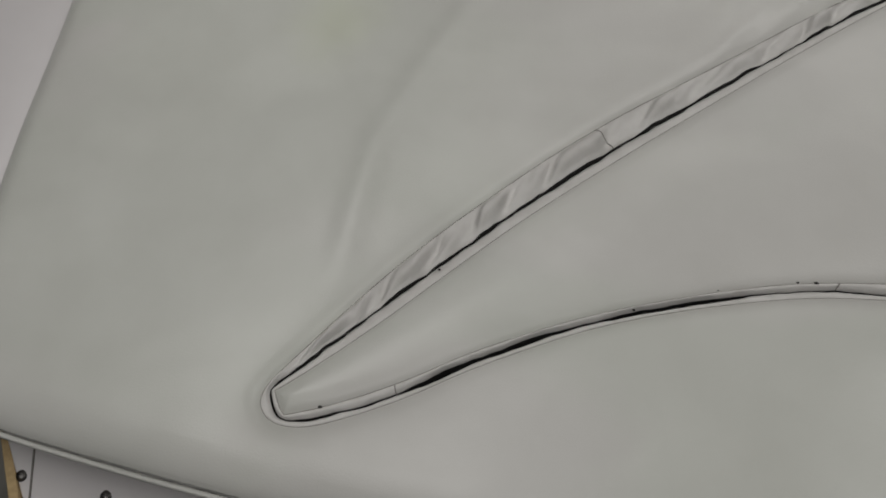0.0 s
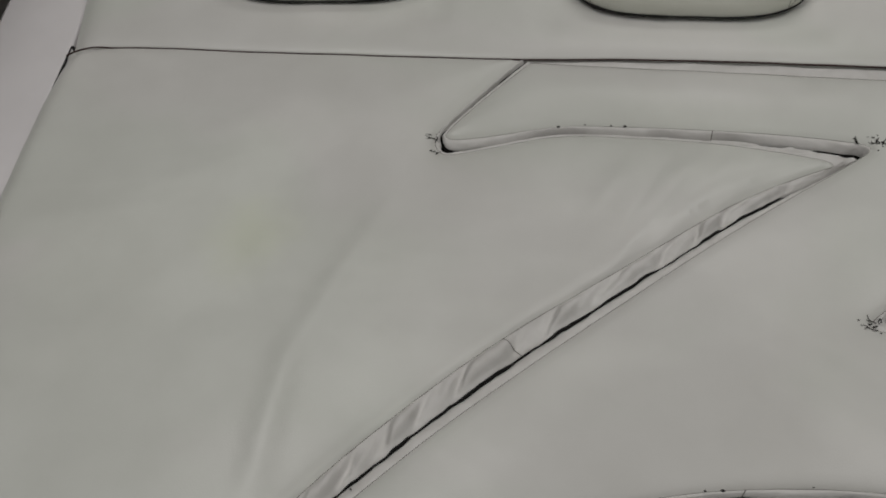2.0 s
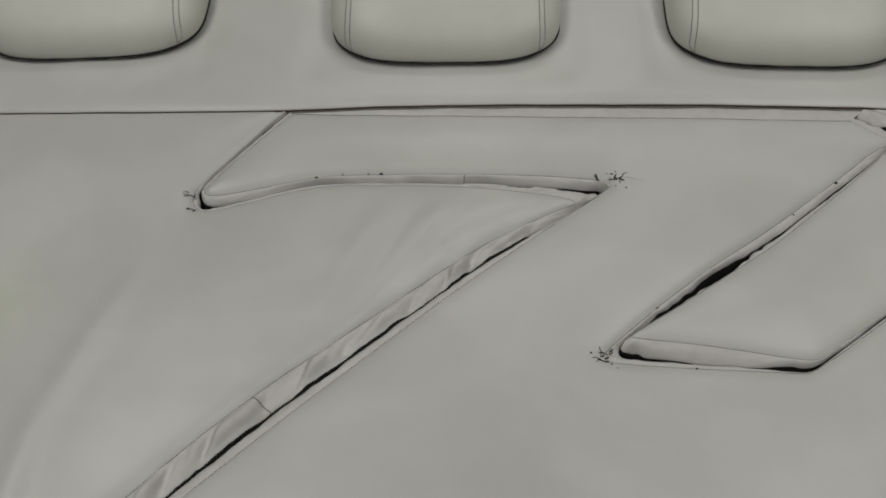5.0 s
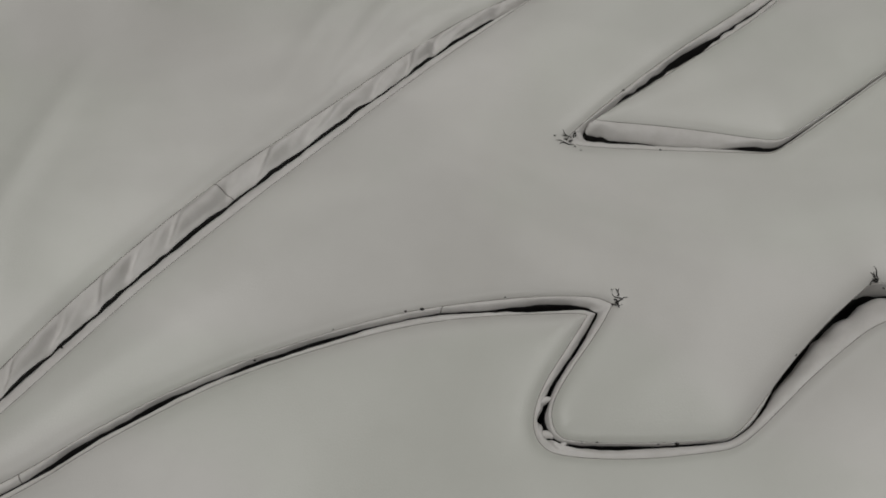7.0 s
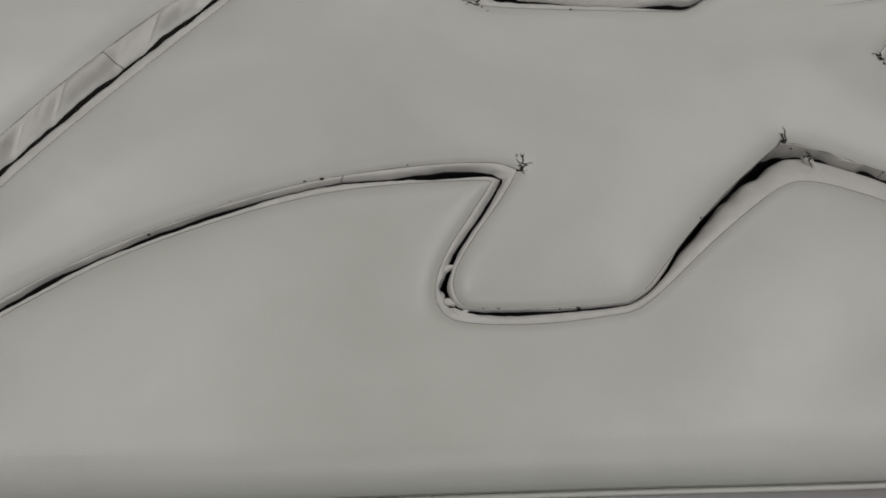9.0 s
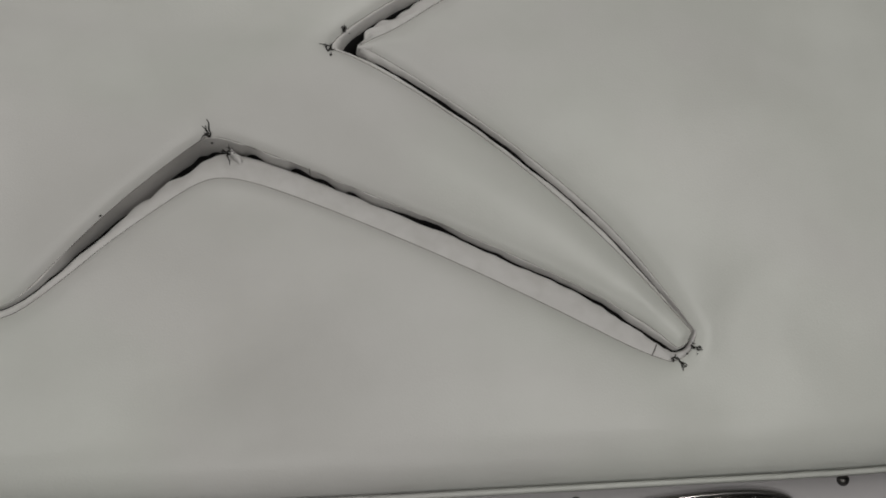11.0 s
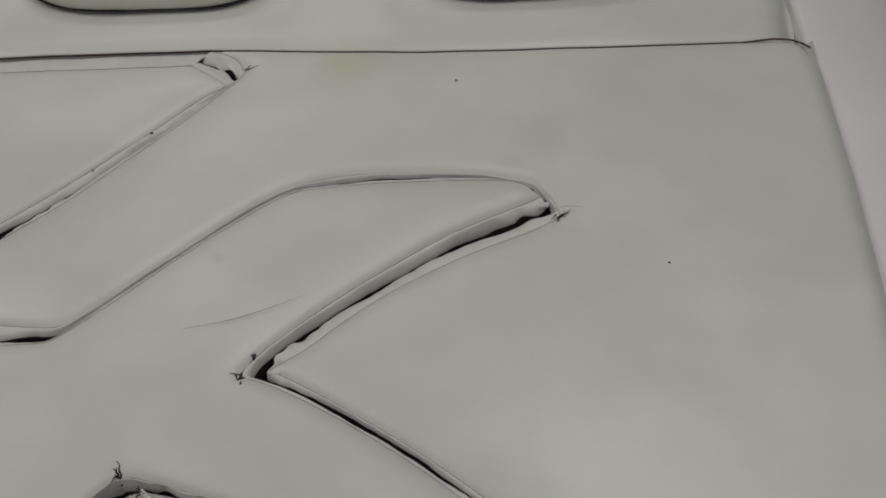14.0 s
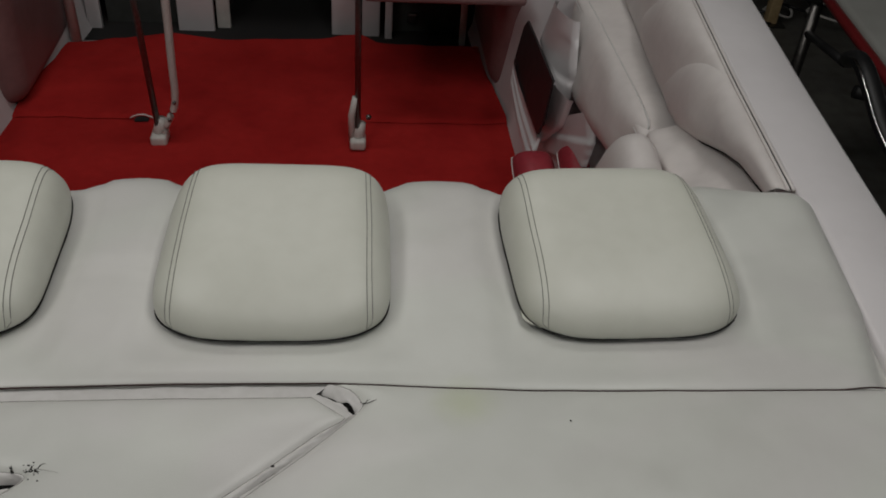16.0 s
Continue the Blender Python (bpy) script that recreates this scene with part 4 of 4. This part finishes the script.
for sx_, r in ((-0.028, 0.004), (0.0, 0.006), (0.030, 0.004)):
    bm = bmesh.new()
    bmesh.ops.create_uvsphere(bm, u_segments=12, v_segments=8, radius=r)
    bmesh.ops.translate(bm, vec=(sx_, 0.011, 0.002), verts=bm.verts)
    bm.transform(tilt)
    part("bolt", bm, STEEL, tray)

# ---------------------------------------------------------------- cockpit
FLOOR = -1.04


def carpet_half(y, sign):
    return float(np.interp(y, (0.5, 2.0, 2.4, 2.65, 2.83, 3.22), (1.02, 0.98, 0.955, 0.94, 0.90, 0.86))) if sign < 0 else float(np.interp(y, (0.5, 2.1, 2.44, 2.75, 3.4), (0.94, 0.955, 0.95, 0.91, 0.89)))


def carpet_sheet(y0, y1, lift, ny):
    rows = []
    for k in np.linspace(0, 1, ny):
        row = []
        for s in np.linspace(-1, 1, 60):
            far = y1 if lift == 0 else float(np.interp(s, (-1, -0.8, -0.45, 0.18, 0.30, 0.42, 0.50, 1), (2.99, 3.06, 3.12, 3.15, 3.18, 3.14, 3.05, 3.04)))
            y = y0 + (far - y0) * k
            x = s * carpet_half(y, s)
            raised = 1.0 if lift == 0 else min(1.0, max(0.0, (abs(x + 0.04) - 0.22) / 0.20)) ** 1.5
            z = FLOOR + lift * raised + (0.004 if lift else 0) + (0.030 * (0.5 - abs(noise.noise(Vector((x * 2.1 + 3, y * 2.6, 5.0))))) if lift else 0.008) * raised * min(1, max(0, (y - y0) / 0.25)) + 0.012 * noise.noise(Vector((x * 3, y * 3, 0.3))) + 0.005 * noise.noise(Vector((x * 11, y * 11, 2)))
            edge = (y - y0) / 0.02
            row.append((x, y, z - (0.006 + 0.006 * raised) * math.exp(-max(edge, 0))))
        rows.append(row)
    return sweep(rows)


carpet = empty("cockpit_carpet", "red carpet over the cockpit floor, with an overlapping joint", "carpet")
part("near_carpet", carpet_sheet(0.52, 2.56, 0.0, 50), CARPET, carpet)
part("far_carpet", carpet_sheet(2.40, 3.17, 0.020, 40), CARPET, carpet, "second red carpet length lapped over the first")
bm = cushion(0.055, 0.03, 0.014, 12, 2, 2, 2.2, 2, 0)
bmesh.ops.translate(bm, vec=(-0.473, 2.393, FLOOR + 0.008), verts=bm.verts)
part("joint_opening", bm, GAP, carpet, "dark slit where the joint gapes")
part("joint_rim", tube([(-0.515 + 0.088 * s, 2.393 + 0.004 * math.sin(math.pi * s), FLOOR + 0.016 + 0.013 * math.sin(math.pi * s)) for s in np.linspace(0, 1, 12)], 0.003, 5), SEAT_VINYL, carpet,
     "pale backing showing at the slit")
tagged(link_mesh("cockpit_floor", box(2.2, 3.0, 0.04, (0, 1.95, FLOOR - 0.045), 0), GELCOAT), "white moulded cockpit floor", "boat floor", kind="structure")

# moulded sides of the cockpit
for sign, nm in ((-1, "cockpit_side_port"), (1, "cockpit_side_starboard")):
    rows = []
    for y in np.linspace(0.46, 3.45, 40):
        h = carpet_half(y, sign)
        rows.append([(sign * (h - 0.01), y, FLOOR - 0.02), (sign * (h + 0.01), y, FLOOR + 0.03), (sign * (h + 0.05), y, FLOOR + 0.35), (sign * min(h + 0.10, side_line(y, sign)), y, -0.50),
                     (sign * (side_line(y, sign) + 0.015), y, -0.40), (sign * (side_line(y, sign) + 0.020), y, -0.05)])
    tagged(link_mesh(nm, sweep(rows), GELCOAT), "white moulded cockpit side", "boat side", kind="structure")


def pad_thing(name, label, category, sx, sy, sz, m, mat=None, seed=0.0, pu=4.5, pv=4.5, puff=2.2, wrinkle=0.010):
    ob = empty(name, label, category)
    part("cushion", cushion(sx, sy, sz, 22, pu, pv, puff, seed, wrinkle), mat or SEAT_VINYL, ob)
    line = []
    for k in range(80):
        q = 4 * k / 80
        e, f = int(q), (q % 1) * 2 - 1
        u, v = ((f, -1), (1, f), (-f, 1), (-1, -f))[e]
        line.append((u * sx / 2 * (1 - 0.06 * v ** 4) * 0.995, v * sy / 2 * (1 - 0.06 * u ** 4) * 0.995, 0.002))
    part("piping", tube(line, 0.003, 5, True), BOXING, ob)
    ob.matrix_world = m
    return ob


def quad_cushion(name, label, corners, high, seed, wrinkle=0.006, pu=5.0, pv=5.0, puff=2.2, inward=(0, 0, 1), mat=None):
    """A stuffed panel spanned by four corners, bulging to the side that inward names."""
    ob = empty(name, label, "seat cushion")
    c = [Vector(p) for p in corners]
    nrm = (c[1] - c[0]).cross(c[3] - c[0]).normalized()
    if nrm.dot(Vector(inward)) < 0:
        nrm = -nrm
    n = 26

    def at(u, v):
        ru, rv = u * math.sqrt(1 - 0.16 * v ** 4), v * math.sqrt(1 - 0.16 * u ** 4)
        a, b = (ru + 1) / 2, (rv + 1) / 2
        return c[0] * (1 - a) * (1 - b) + c[1] * a * (1 - b) + c[2] * a * b + c[3] * (1 - a) * b

    rows = []
    for i in range(n + 1):
        u = math.sin(math.pi / 2 * (2 * i / n - 1))
        row = []
        for j in range(n + 1):
            v = math.sin(math.pi / 2 * (2 * j / n - 1))
            h = max(0, (1 - abs(u) ** pu) * (1 - abs(v) ** pv)) ** (1 / puff)
            p = at(u, v)
            w = noise.noise(Vector((p.x * 8 + seed, p.y * 8, p.z * 8))) + 0.6 * abs(noise.noise(Vector((p.x * 19, p.y * 14 + seed, p.z * 19))))
            row.append(p + nrm * (h * high + w * wrinkle * h))
        rows.append(row)
    bm = sweep(rows)
    bmesh.ops.holes_fill(bm, edges=[e for e in bm.edges if e.is_boundary])
    bmesh.ops.recalc_face_normals(bm, faces=bm.faces)
    part("cushion", bm, mat or SEAT_VINYL, ob)
    ring = []
    for k in range(80):
        q = 4 * k / 80
        e, f = int(q), (q % 1) * 2 - 1
        u, v = ((f, -1), (1, f), (-f, 1), (-1, -f))[e]
        ring.append(at(u * 0.995, v * 0.995) + nrm * 0.002)
    part("piping", tube(ring, 0.0028, 5, True), BOXING, ob)
    return ob


def coaming_bolster(sign, label, top, low, dome, high, seed):
    """A bolster hung from the deck's welt: top = (y near, y far), low = rows (y, z) of its lower edge, with a domed far end."""
    ob = empty("coaming_bolster", label, "seat cushion")
    ly, lz = [q[0] for q in low], [q[1] for q in low]
    n, m = 40, 26
    rows, foot = [], []
    for i in range(n + 1):
        s = math.sin(math.pi / 2 * i / n)
        ty = top[0] + (top[1] - top[0]) * s
        by = ly[0] + (ly[-1] - ly[0]) * s
        bz = float(np.interp(by, ly, lz))
        a = Vector((side_line(ty, sign) - 0.013, ty, -0.022))
        b = Vector((side_line(by, sign) - 0.016 - 0.15 * (-0.02 - bz), by, bz))
        row = []
        for k in range(m + 1):
            q = 0.5 - 0.5 * math.cos(math.pi * k / m)
            arch = max(0, 1 - abs(2 * q - 1) ** 2.6)
            full = math.sqrt(arch) * math.sqrt(max(0, 1 - s ** 7))
            c = a.lerp(b, q)
            c.y += dome * s ** 4 * arch ** 0.5
            w = noise.noise(Vector((c.y * 7 + seed, c.z * 9, 0))) + 0.5 * abs(noise.noise(Vector((c.y * 15, c.z * 21 + seed, 3))))
            c.x -= (high * (0.45 + 0.55 * s) + 0.005 * w) * full
            c.z += 0.25 * high * full
            row.append((sign * c.x, c.y, c.z))
        rows.append(row)
        foot.append(row[-1])
    bm = sweep(rows)
    bmesh.ops.recalc_face_normals(bm, faces=bm.faces)
    part("cushion", bm, SEAT_VINYL, ob)
    part("piping", tube(rows[-1], 0.0026, 5), BOXING, ob)
    return ob, foot


# side lounge on each side: bolsters below the deck, seat cushions, inboard bolster and its end
for sign in (1, -1):
    def m_(*p):
        return [(sign * x, y, z) for x, y, z in p]
    side_in = (-sign, 0, 0.4)
    near_bolster, foot = coaming_bolster(sign, "pale vinyl bolster with a domed end, below the side deck", (0.47, 0.89),
                                         ((0.50, -0.062), (0.57, -0.074), (0.65, -0.086), (0.73, -0.112), (0.847, -0.160), (0.965, -0.206), (1.056, -0.224), (1.16, -0.226)), 0.105, 0.044, 1.0 + sign)
    # the crease's shade is drawn as a thin black tube
    part("crease_shade", tube([(x - sign * 0.006, y, z + 0.002) for x, y, z in foot if y < 0.98], lambda t: 0.0012 + 0.0012 * math.sin(math.pi * min(1, t)), 6), GAP, near_bolster, "black line painted as shade in the crease against the seat cushion")
    coaming_bolster(sign, "pale vinyl bolster below the side deck", (0.85, 1.27), ((1.00, -0.225), (1.25, -0.235), (1.50, -0.235)), 0.10, 0.046, 3.0 + sign)
    coaming_bolster(sign, "long pale vinyl bolster below the side deck", (1.20, 2.45), ((1.35, -0.24), (1.9, -0.25), (2.6, -0.25)), 0.05, 0.034, 4.0 + sign)
    quad_cushion("seat_cushion", "pale vinyl seat cushion with soft wrinkles", m_((0.975, 0.50, -0.180), (1.105, 0.50, -0.068), (1.125, 1.00, -0.215), (1.012, 1.05, -0.272)), 0.036, 5.0 + sign, 0.016, 9, 7, 2.8)
    quad_cushion("seat_cushion", "flat pale vinyl seat cushion behind the wrinkled one", m_((1.000, 0.98, -0.285), (1.13, 0.96, -0.27), (1.20, 2.26, -0.27), (1.02, 2.3, -0.29)), 0.022, 7.0 + sign, 0.006, 6, 6, 2.6)
    quad_cushion("inboard_bolster", "tall soft pale vinyl bolster along the seat's inner edge", m_((0.990, 1.13, -0.40), (1.010, 1.80, -0.54), (1.042, 1.98, -0.265), (1.036, 1.055, -0.246)), 0.040, 9.0 + sign, 0.010,
                 4, 3.4, 1.9, side_in)
    pad_thing("end_bolster", "short rounded pale vinyl bolster", "seat cushion", 0.15, 0.26, 0.27, pose(sign * 0.932, 0.835, -0.405, 8, sign * -4, 0), seed=11.0 + sign, puff=1.9, pu=2.6, pv=2.6, wrinkle=0.008)

quad_cushion("side_cushion", "rose-tinted vinyl cushion against the cockpit side", ((-0.935, 1.36, -0.60), (-0.935, 1.80, -0.86), (-0.96, 2.25, -0.66), (-0.96, 1.78, -0.36)), 0.030, 13.0, 0.008, 4, 3, 2.0, (1, 0, 0.3), PINK_SHADED)

for rx_, ry_, rz_, w in ((0.888, 1.53, -0.722, 0.13), (0.985, 1.45, -0.650, 0.085)):
    pad_thing("red_cushion", "small red vinyl cushion", "cushion", w, 0.22, 0.07, pose(rx_, ry_, rz_, 12, 0, 0), RED_VINYL, rx_, 3, 3, 2, 0.004)

# dark storage opening with white facets in the starboard side
locker = empty("side_locker", "white moulded locker front with a dark diamond opening", "locker", at=(0.915, 1.9, -0.55))


def locker_facet(name, left, right, bulge, label=""):
    """A curved moulded facet between two edges, each a row of (x, y, z), 12 mm thick."""
    a, b = evenly(left, 0.02), evenly(right, 0.02)
    rows = []
    for i in range(15):
        u = i / 14
        p, q = Vector(a[round(u * (len(a) - 1))]), Vector(b[round(u * (len(b) - 1))])
        row = []
        for k in range(11):
            v = k / 10
            c = p.lerp(q, v) - Vector((0.915, 1.9, -0.55))
            c.x -= bulge * math.sin(math.pi * v)
            row.append(c)
        rows.append([row[0] + Vector((0.012, 0, 0))] + row + [row[-1] + Vector((0.012, 0, 0))])
    bm = sweep(rows)
    bmesh.ops.recalc_face_normals(bm, faces=bm.faces)
    part(name, bm, GELCOAT, locker, label)


opening = [(2.359, -0.750), (2.20, -0.52), (2.128, -0.465), (1.529, -0.375), (1.58, -0.55), (1.646, -0.622)]
bm = from_lists([(0.054 * (y - 1.9) - d, y - 1.9, z + 0.55) for d in (0.004, -0.003) for y, z in opening],
                [tuple(range(6))] + [(i, (i + 1) % 6, 6 + (i + 1) % 6, 6 + i) for i in range(6)])
part("opening", bm, BLACK, locker, "dark opening", False)
locker_facet("facet", [(0.93, 1.80, -0.255), (0.93, 1.93, -0.44), (0.925, 1.70, -0.475)], [(0.965, 1.655, -0.255), (0.965, 1.60, -0.39), (0.965, 1.625, -0.49)], 0.016, "glossy white curved facet")
locker_facet("facet", [(0.925, 1.71, -0.46), (0.922, 1.77, -0.69)], [(0.95, 1.53, -0.44), (0.945, 1.57, -0.55), (0.93, 1.73, -0.70)], 0.004)
locker_facet("facet", [(0.918, 2.26, -0.685), (0.918, 2.27, -0.785)], [(0.910, 1.69, -0.66), (0.912, 1.77, -0.82)], 0.006)
locker_facet("lower_panel", [(0.955, 1.77, -0.645), (0.955, 1.80, -0.76)], [(0.975, 1.40, -0.40), (0.985, 1.36, -0.47), (0.985, 1.40, -0.58)], 0.010)


# seat pedestals standing on the carpet
def pedestal(x, y, lean, lean_y, strut):
    ob = empty("pedestal", "white bracket foot holding a thin metal pole, on the carpet", "pedestal", "pedestals on the carpet", at=(x, y, FLOOR + 0.005))
    ob.scale = (1.08, 1.08, 1.10)
    part("foot", box(0.056, 0.075, 0.04, (0, 0, 0.02), 0.012, 4), PLASTIC, ob)
    part("socket", tube([(0, 0.0, 0.02), (0.004, 0.006, 0.06), (0.010, 0.010, 0.09)], lambda t: 0.024 - 0.006 * t, 12), PLASTIC, ob)
    part("pole", tube([(0, 0, 0.03), (lean * 0.35, lean_y * 0.4, 0.45), (lean, lean_y, 1.05)], 0.0105, 10), STEEL, ob, "thin tarnished metal pole")
    if strut:
        pts = evenly(chaikin([(0.010, 0.0, 0.03), (0.034, 0.0, 0.08), (0.062, 0.006, 0.13), (0.069, 0.008, 0.19), (0.070, 0.0, 0.28), (0.076, 0.0, 0.46), (0.082, 0.0, 0.95)], 2), 0.02)
        arm = part("strut", tube(pts, lambda t: 0.019 + 0.008 * t, 8, flat=0.6), PLASTIC, ob, "bent white strut with bolt holes")
        for bz, bx in ((0.095, 0.043), (0.16, 0.066)):
            bm = bmesh.new()
            bmesh.ops.create_uvsphere(bm, u_segments=8, v_segments=6, radius=0.007)
            bmesh.ops.translate(bm, vec=(bx, -0.016, bz), verts=bm.verts)
            part("bolt", bm, STEEL, arm)
    else:
        part("sleeve", tube([(-0.02, 0.0, 0.02), (-0.022, 0.0, 0.12), (-0.008, 0.0, 0.19)], 0.012, 8), PLASTIC, ob)
        bm = bmesh.new()
        bmesh.ops.create_uvsphere(bm, u_segments=8, v_segments=6, radius=0.010)
        bmesh.ops.translate(bm, vec=(0.036, -0.01, 0.12), verts=bm.verts)
        part("knob", bm, STEEL, ob)
    return ob


pedestal(-0.377, 2.238, -0.044, -0.03, True)
pedestal(0.354, 2.230, -0.006, 0.0, False)

# bulkhead and consoles at the front of the cockpit
bulk = tagged(new("bulkhead"), "white bulkhead panels with dark openings at the cockpit front", "bulkhead", kind="structure")
for x0, x1, mat, lab, yy in ((-0.869, -0.80, GELCOAT, "", 3.27), (-0.80, -0.465, DARK_PANEL, "dark grey panel", 3.35), (-0.465, -0.296, GELCOAT, "", 3.27), (-0.296, -0.227, PLASTIC, "", 3.31),
                             (0.234, 0.375, GELCOAT, "", 3.27), (0.375, 0.463, GELCOAT, "", 3.262), (0.481, 0.521, GELCOAT, "white strip", 3.24), (0.517, 0.93, DARK_PANEL, "dark grey panel", 3.33)):
    part("panel", box(x1 - x0 - 0.006, 0.03, 1.05, ((x0 + x1) / 2, yy, -0.57), 0.006), mat, bulk, lab)
# cabin darkness put into colour: back, sides and floor all near-black
part("dark_opening", box(0.43, 0.03, 1.05, (0.007, 4.30, -0.57), 0.004), GAP, bulk, "black back sheet standing in for the unlit cabin")
part("opening_side", box(0.012, 1.0, 0.95, (-0.232, 3.80, -0.52), 0.002), GAP, bulk)
part("opening_side", box(0.012, 1.0, 0.95, (0.240, 3.80, -0.52), 0.002), GAP, bulk)
part("opening_floor", box(1.8, 1.16, 0.02, (0, 3.72, FLOOR - 0.03), 0.002), GAP, bulk)
part("latch", box(0.05, 0.025, 0.05, (0.615, 3.30, -0.985), 0.01), STEEL, bulk, "steel latch")
part("post", tube([(-0.855, 3.02, FLOOR + 0.02), (-0.865, 3.02, -0.2)], 0.022, 10), PLASTIC, bulk)

# out of view; added to keep overhead light off the far carpet
unseen_foredeck = tagged(link_mesh("unseen_foredeck", box(2.54, 1.5, 0.05, (0, 3.76, -0.045), 0.015), GELCOAT), "unseen white gelcoat deck added to shade the far cockpit", "boat deck", kind="structure")

table = empty("side_table", "rose-tinted table top over the cockpit", "table", at=(0.667, 2.60, -0.497))
part("tabletop", box(0.584, 0.90, 0.03, (0, 0.20, 0), 0.012), PINK_SHADED, table)
part("leg", tube([(0.165, 0.50, -0.01), (0.165, 0.50, FLOOR + 0.497 + 0.02)], 0.016, 10), PLASTIC, table)

# reflected rose and shade are painted into these mouldings
for sx_, sy_, lab in ((-1.05, 2.77, "moulded seat base with rounded corners, rose reflection and shade in its colour"), (1.06, 2.98, "moulded console side, rose reflection and shade in its colour")):
    ob = empty("lounge_seat", lab, "seat", at=(sx_, sy_, FLOOR + 0.02))
    bm = box(0.32, 0.72, 0.72, (0, 0, 0.36), 0.09, 7)
    part("moulding", bm, PINK_SHADED, ob)

# ---------------------------------------------------------------- the workshop round the boat
GROUND = -1.27
tagged(link_mesh("floor", box(14, 14, 0.1, (0, 0, GROUND - 0.05), 0), CONCRETE), "dark grey concrete workshop floor", "floor", kind="structure")
tagged(link_mesh("ceiling", box(14, 14, 0.1, (0, 0, 2.65), 0), WALL_PAINT), "painted workshop ceiling", "ceiling", kind="structure")
for nm, c, d in (("wall_north", (0, 7.05, 0.72), (14.2, 0.1, 3.76)), ("wall_south", (0, -7.05, 0.72), (14.2, 0.1, 3.76)), ("wall_east", (7.05, 0, 0.72), (0.1, 14, 3.76)), ("wall_west", (-7.05, 0, 0.72), (0.1, 14, 3.76))):
    tagged(link_mesh(nm, box(*d, c, 0), WALL_PAINT), "painted workshop wall", "wall", kind="structure")

# stack of yellow pine boards to port
boards = empty("board_stack", "upright yellow pine boards leaning beside the boat", "boards", at=(-1.815, 1.5, GROUND))
for k in range(7):
    bm = box(0.03, 0.185, 1.44, (0.004 * (k % 2), -0.60 + k * 0.19, 0.72), 0.004)
    part("board", bm, TIMBER, boards)

# neighbouring red-edged hull and its black stand to starboard
hull = empty("neighbour_hull", "beige hull edge with a red rub strip, beside the boat", "boat hull", at=(2.125, 1.88, -0.50))
hull.rotation_euler.z, hull.scale = radians(-4.6), (1.2, 1.22, 1.1)
bm = box(0.55, 1.3, 0.05, (0.23, 0.0, 0.02), 0.02, 4)
bm.transform(pose(0.02, 0, 0, 2, -6, 0))
part("hull_panel", bm, WALL_PAINT, hull, "beige painted panel")
bm = tube([(-0.035, -0.66, -0.01), (-0.04, -0.3, 0.0), (-0.04, 0.3, 0.02), (-0.035, 0.66, 0.03)], 0.017, 10)
part("rub_strip", bm, RED_PAINT, hull, "red enamel rub strip")
stand = empty("boat_stand", "bent black tube stand with a bright edge, on the floor", "stand", at=(1.865, 1.55, GROUND))
stand.scale = (1.2, 1.22, 1.10)
pts = evenly(chaikin([(0.12, 0.34, 0.70), (0.06, 0.24, 0.76), (0.03, 0.14, 0.81), (0.03, 0.04, 0.76), (0.03, -0.06, 0.70), (0.05, -0.20, 0.65), (0.10, -0.36, 0.50), (0.13, -0.42, 0.0)], 3), 0.03)
bent = part("tube", tube(pts, 0.025, 12), BLACK, stand)
part("bright_edge", tube([(x - 0.023, y - 0.006, z + 0.010) for x, y, z in pts[2:-8]], 0.004, 6), CHROME, bent, "bright metal edging")
part("cross_arm", tube([(0.03, 0.12, 0.72), (0.40, 0.05, 0.66)], 0.02, 8), BLACK, stand)
part("leg", tube([(0.25, 0.84, 0.0), (0.24, 0.81, 0.66)], 0.020, 8), STEEL, stand, "pale grey tube leg")
part("brace", tube([(0.24, 0.81, 0.55), (0.10, 0.32, 0.70)], 0.014, 8), BLACK, stand)

coil = empty("wire_coil", "loose coils of pale wire lying beside a rusty post", "wire", at=(2.93, 4.03, GROUND))
coil.scale = (1.3, 1.3, 1.3)
for k in range(5):
    r = 0.05 + 0.012 * k
    part("coil", tube([(0.10 * (k - 2) + r * math.cos(q), 0.06 * (k % 3) + r * math.sin(q), 0.02 + 0.01 * k + 0.01 * math.sin(2 * q)) for q in np.linspace(0, 2 * math.pi, 26)[:-1]], 0.006, 5, True),
         PLASTIC if k % 2 else BLACK, coil)
post = empty("rusty_post", "rust-brown steel post standing on the floor", "post", at=(2.72, 4.01, GROUND))
part("post", box(0.06, 0.06, 0.75, (0, 0, 0.375), 0.004), RAW_WOOD, post)
part("base_plate", box(0.14, 0.14, 0.01, (0, 0, 0.006), 0.002), STEEL, post)

# loose tab at the foot of the starboard head pillow
tab = []
for k in np.linspace(0, 1, 9):
    rim = pillow_point(-1, -0.74 - 0.24 * k)
    out = Vector((rim.x, rim.y, 0)).normalized()
    tab.append([rim + out * (0.003 + d * (0.3 + math.sin(math.pi * k))) + Vector((0, 0, 0.003 + 0.6 * d)) for d in (0.0, 0.002, 0.004, 0.006)])
part("loose_tab", sweep(tab), VINYL_HEAD, pillow, "loose vinyl tab at the foot")
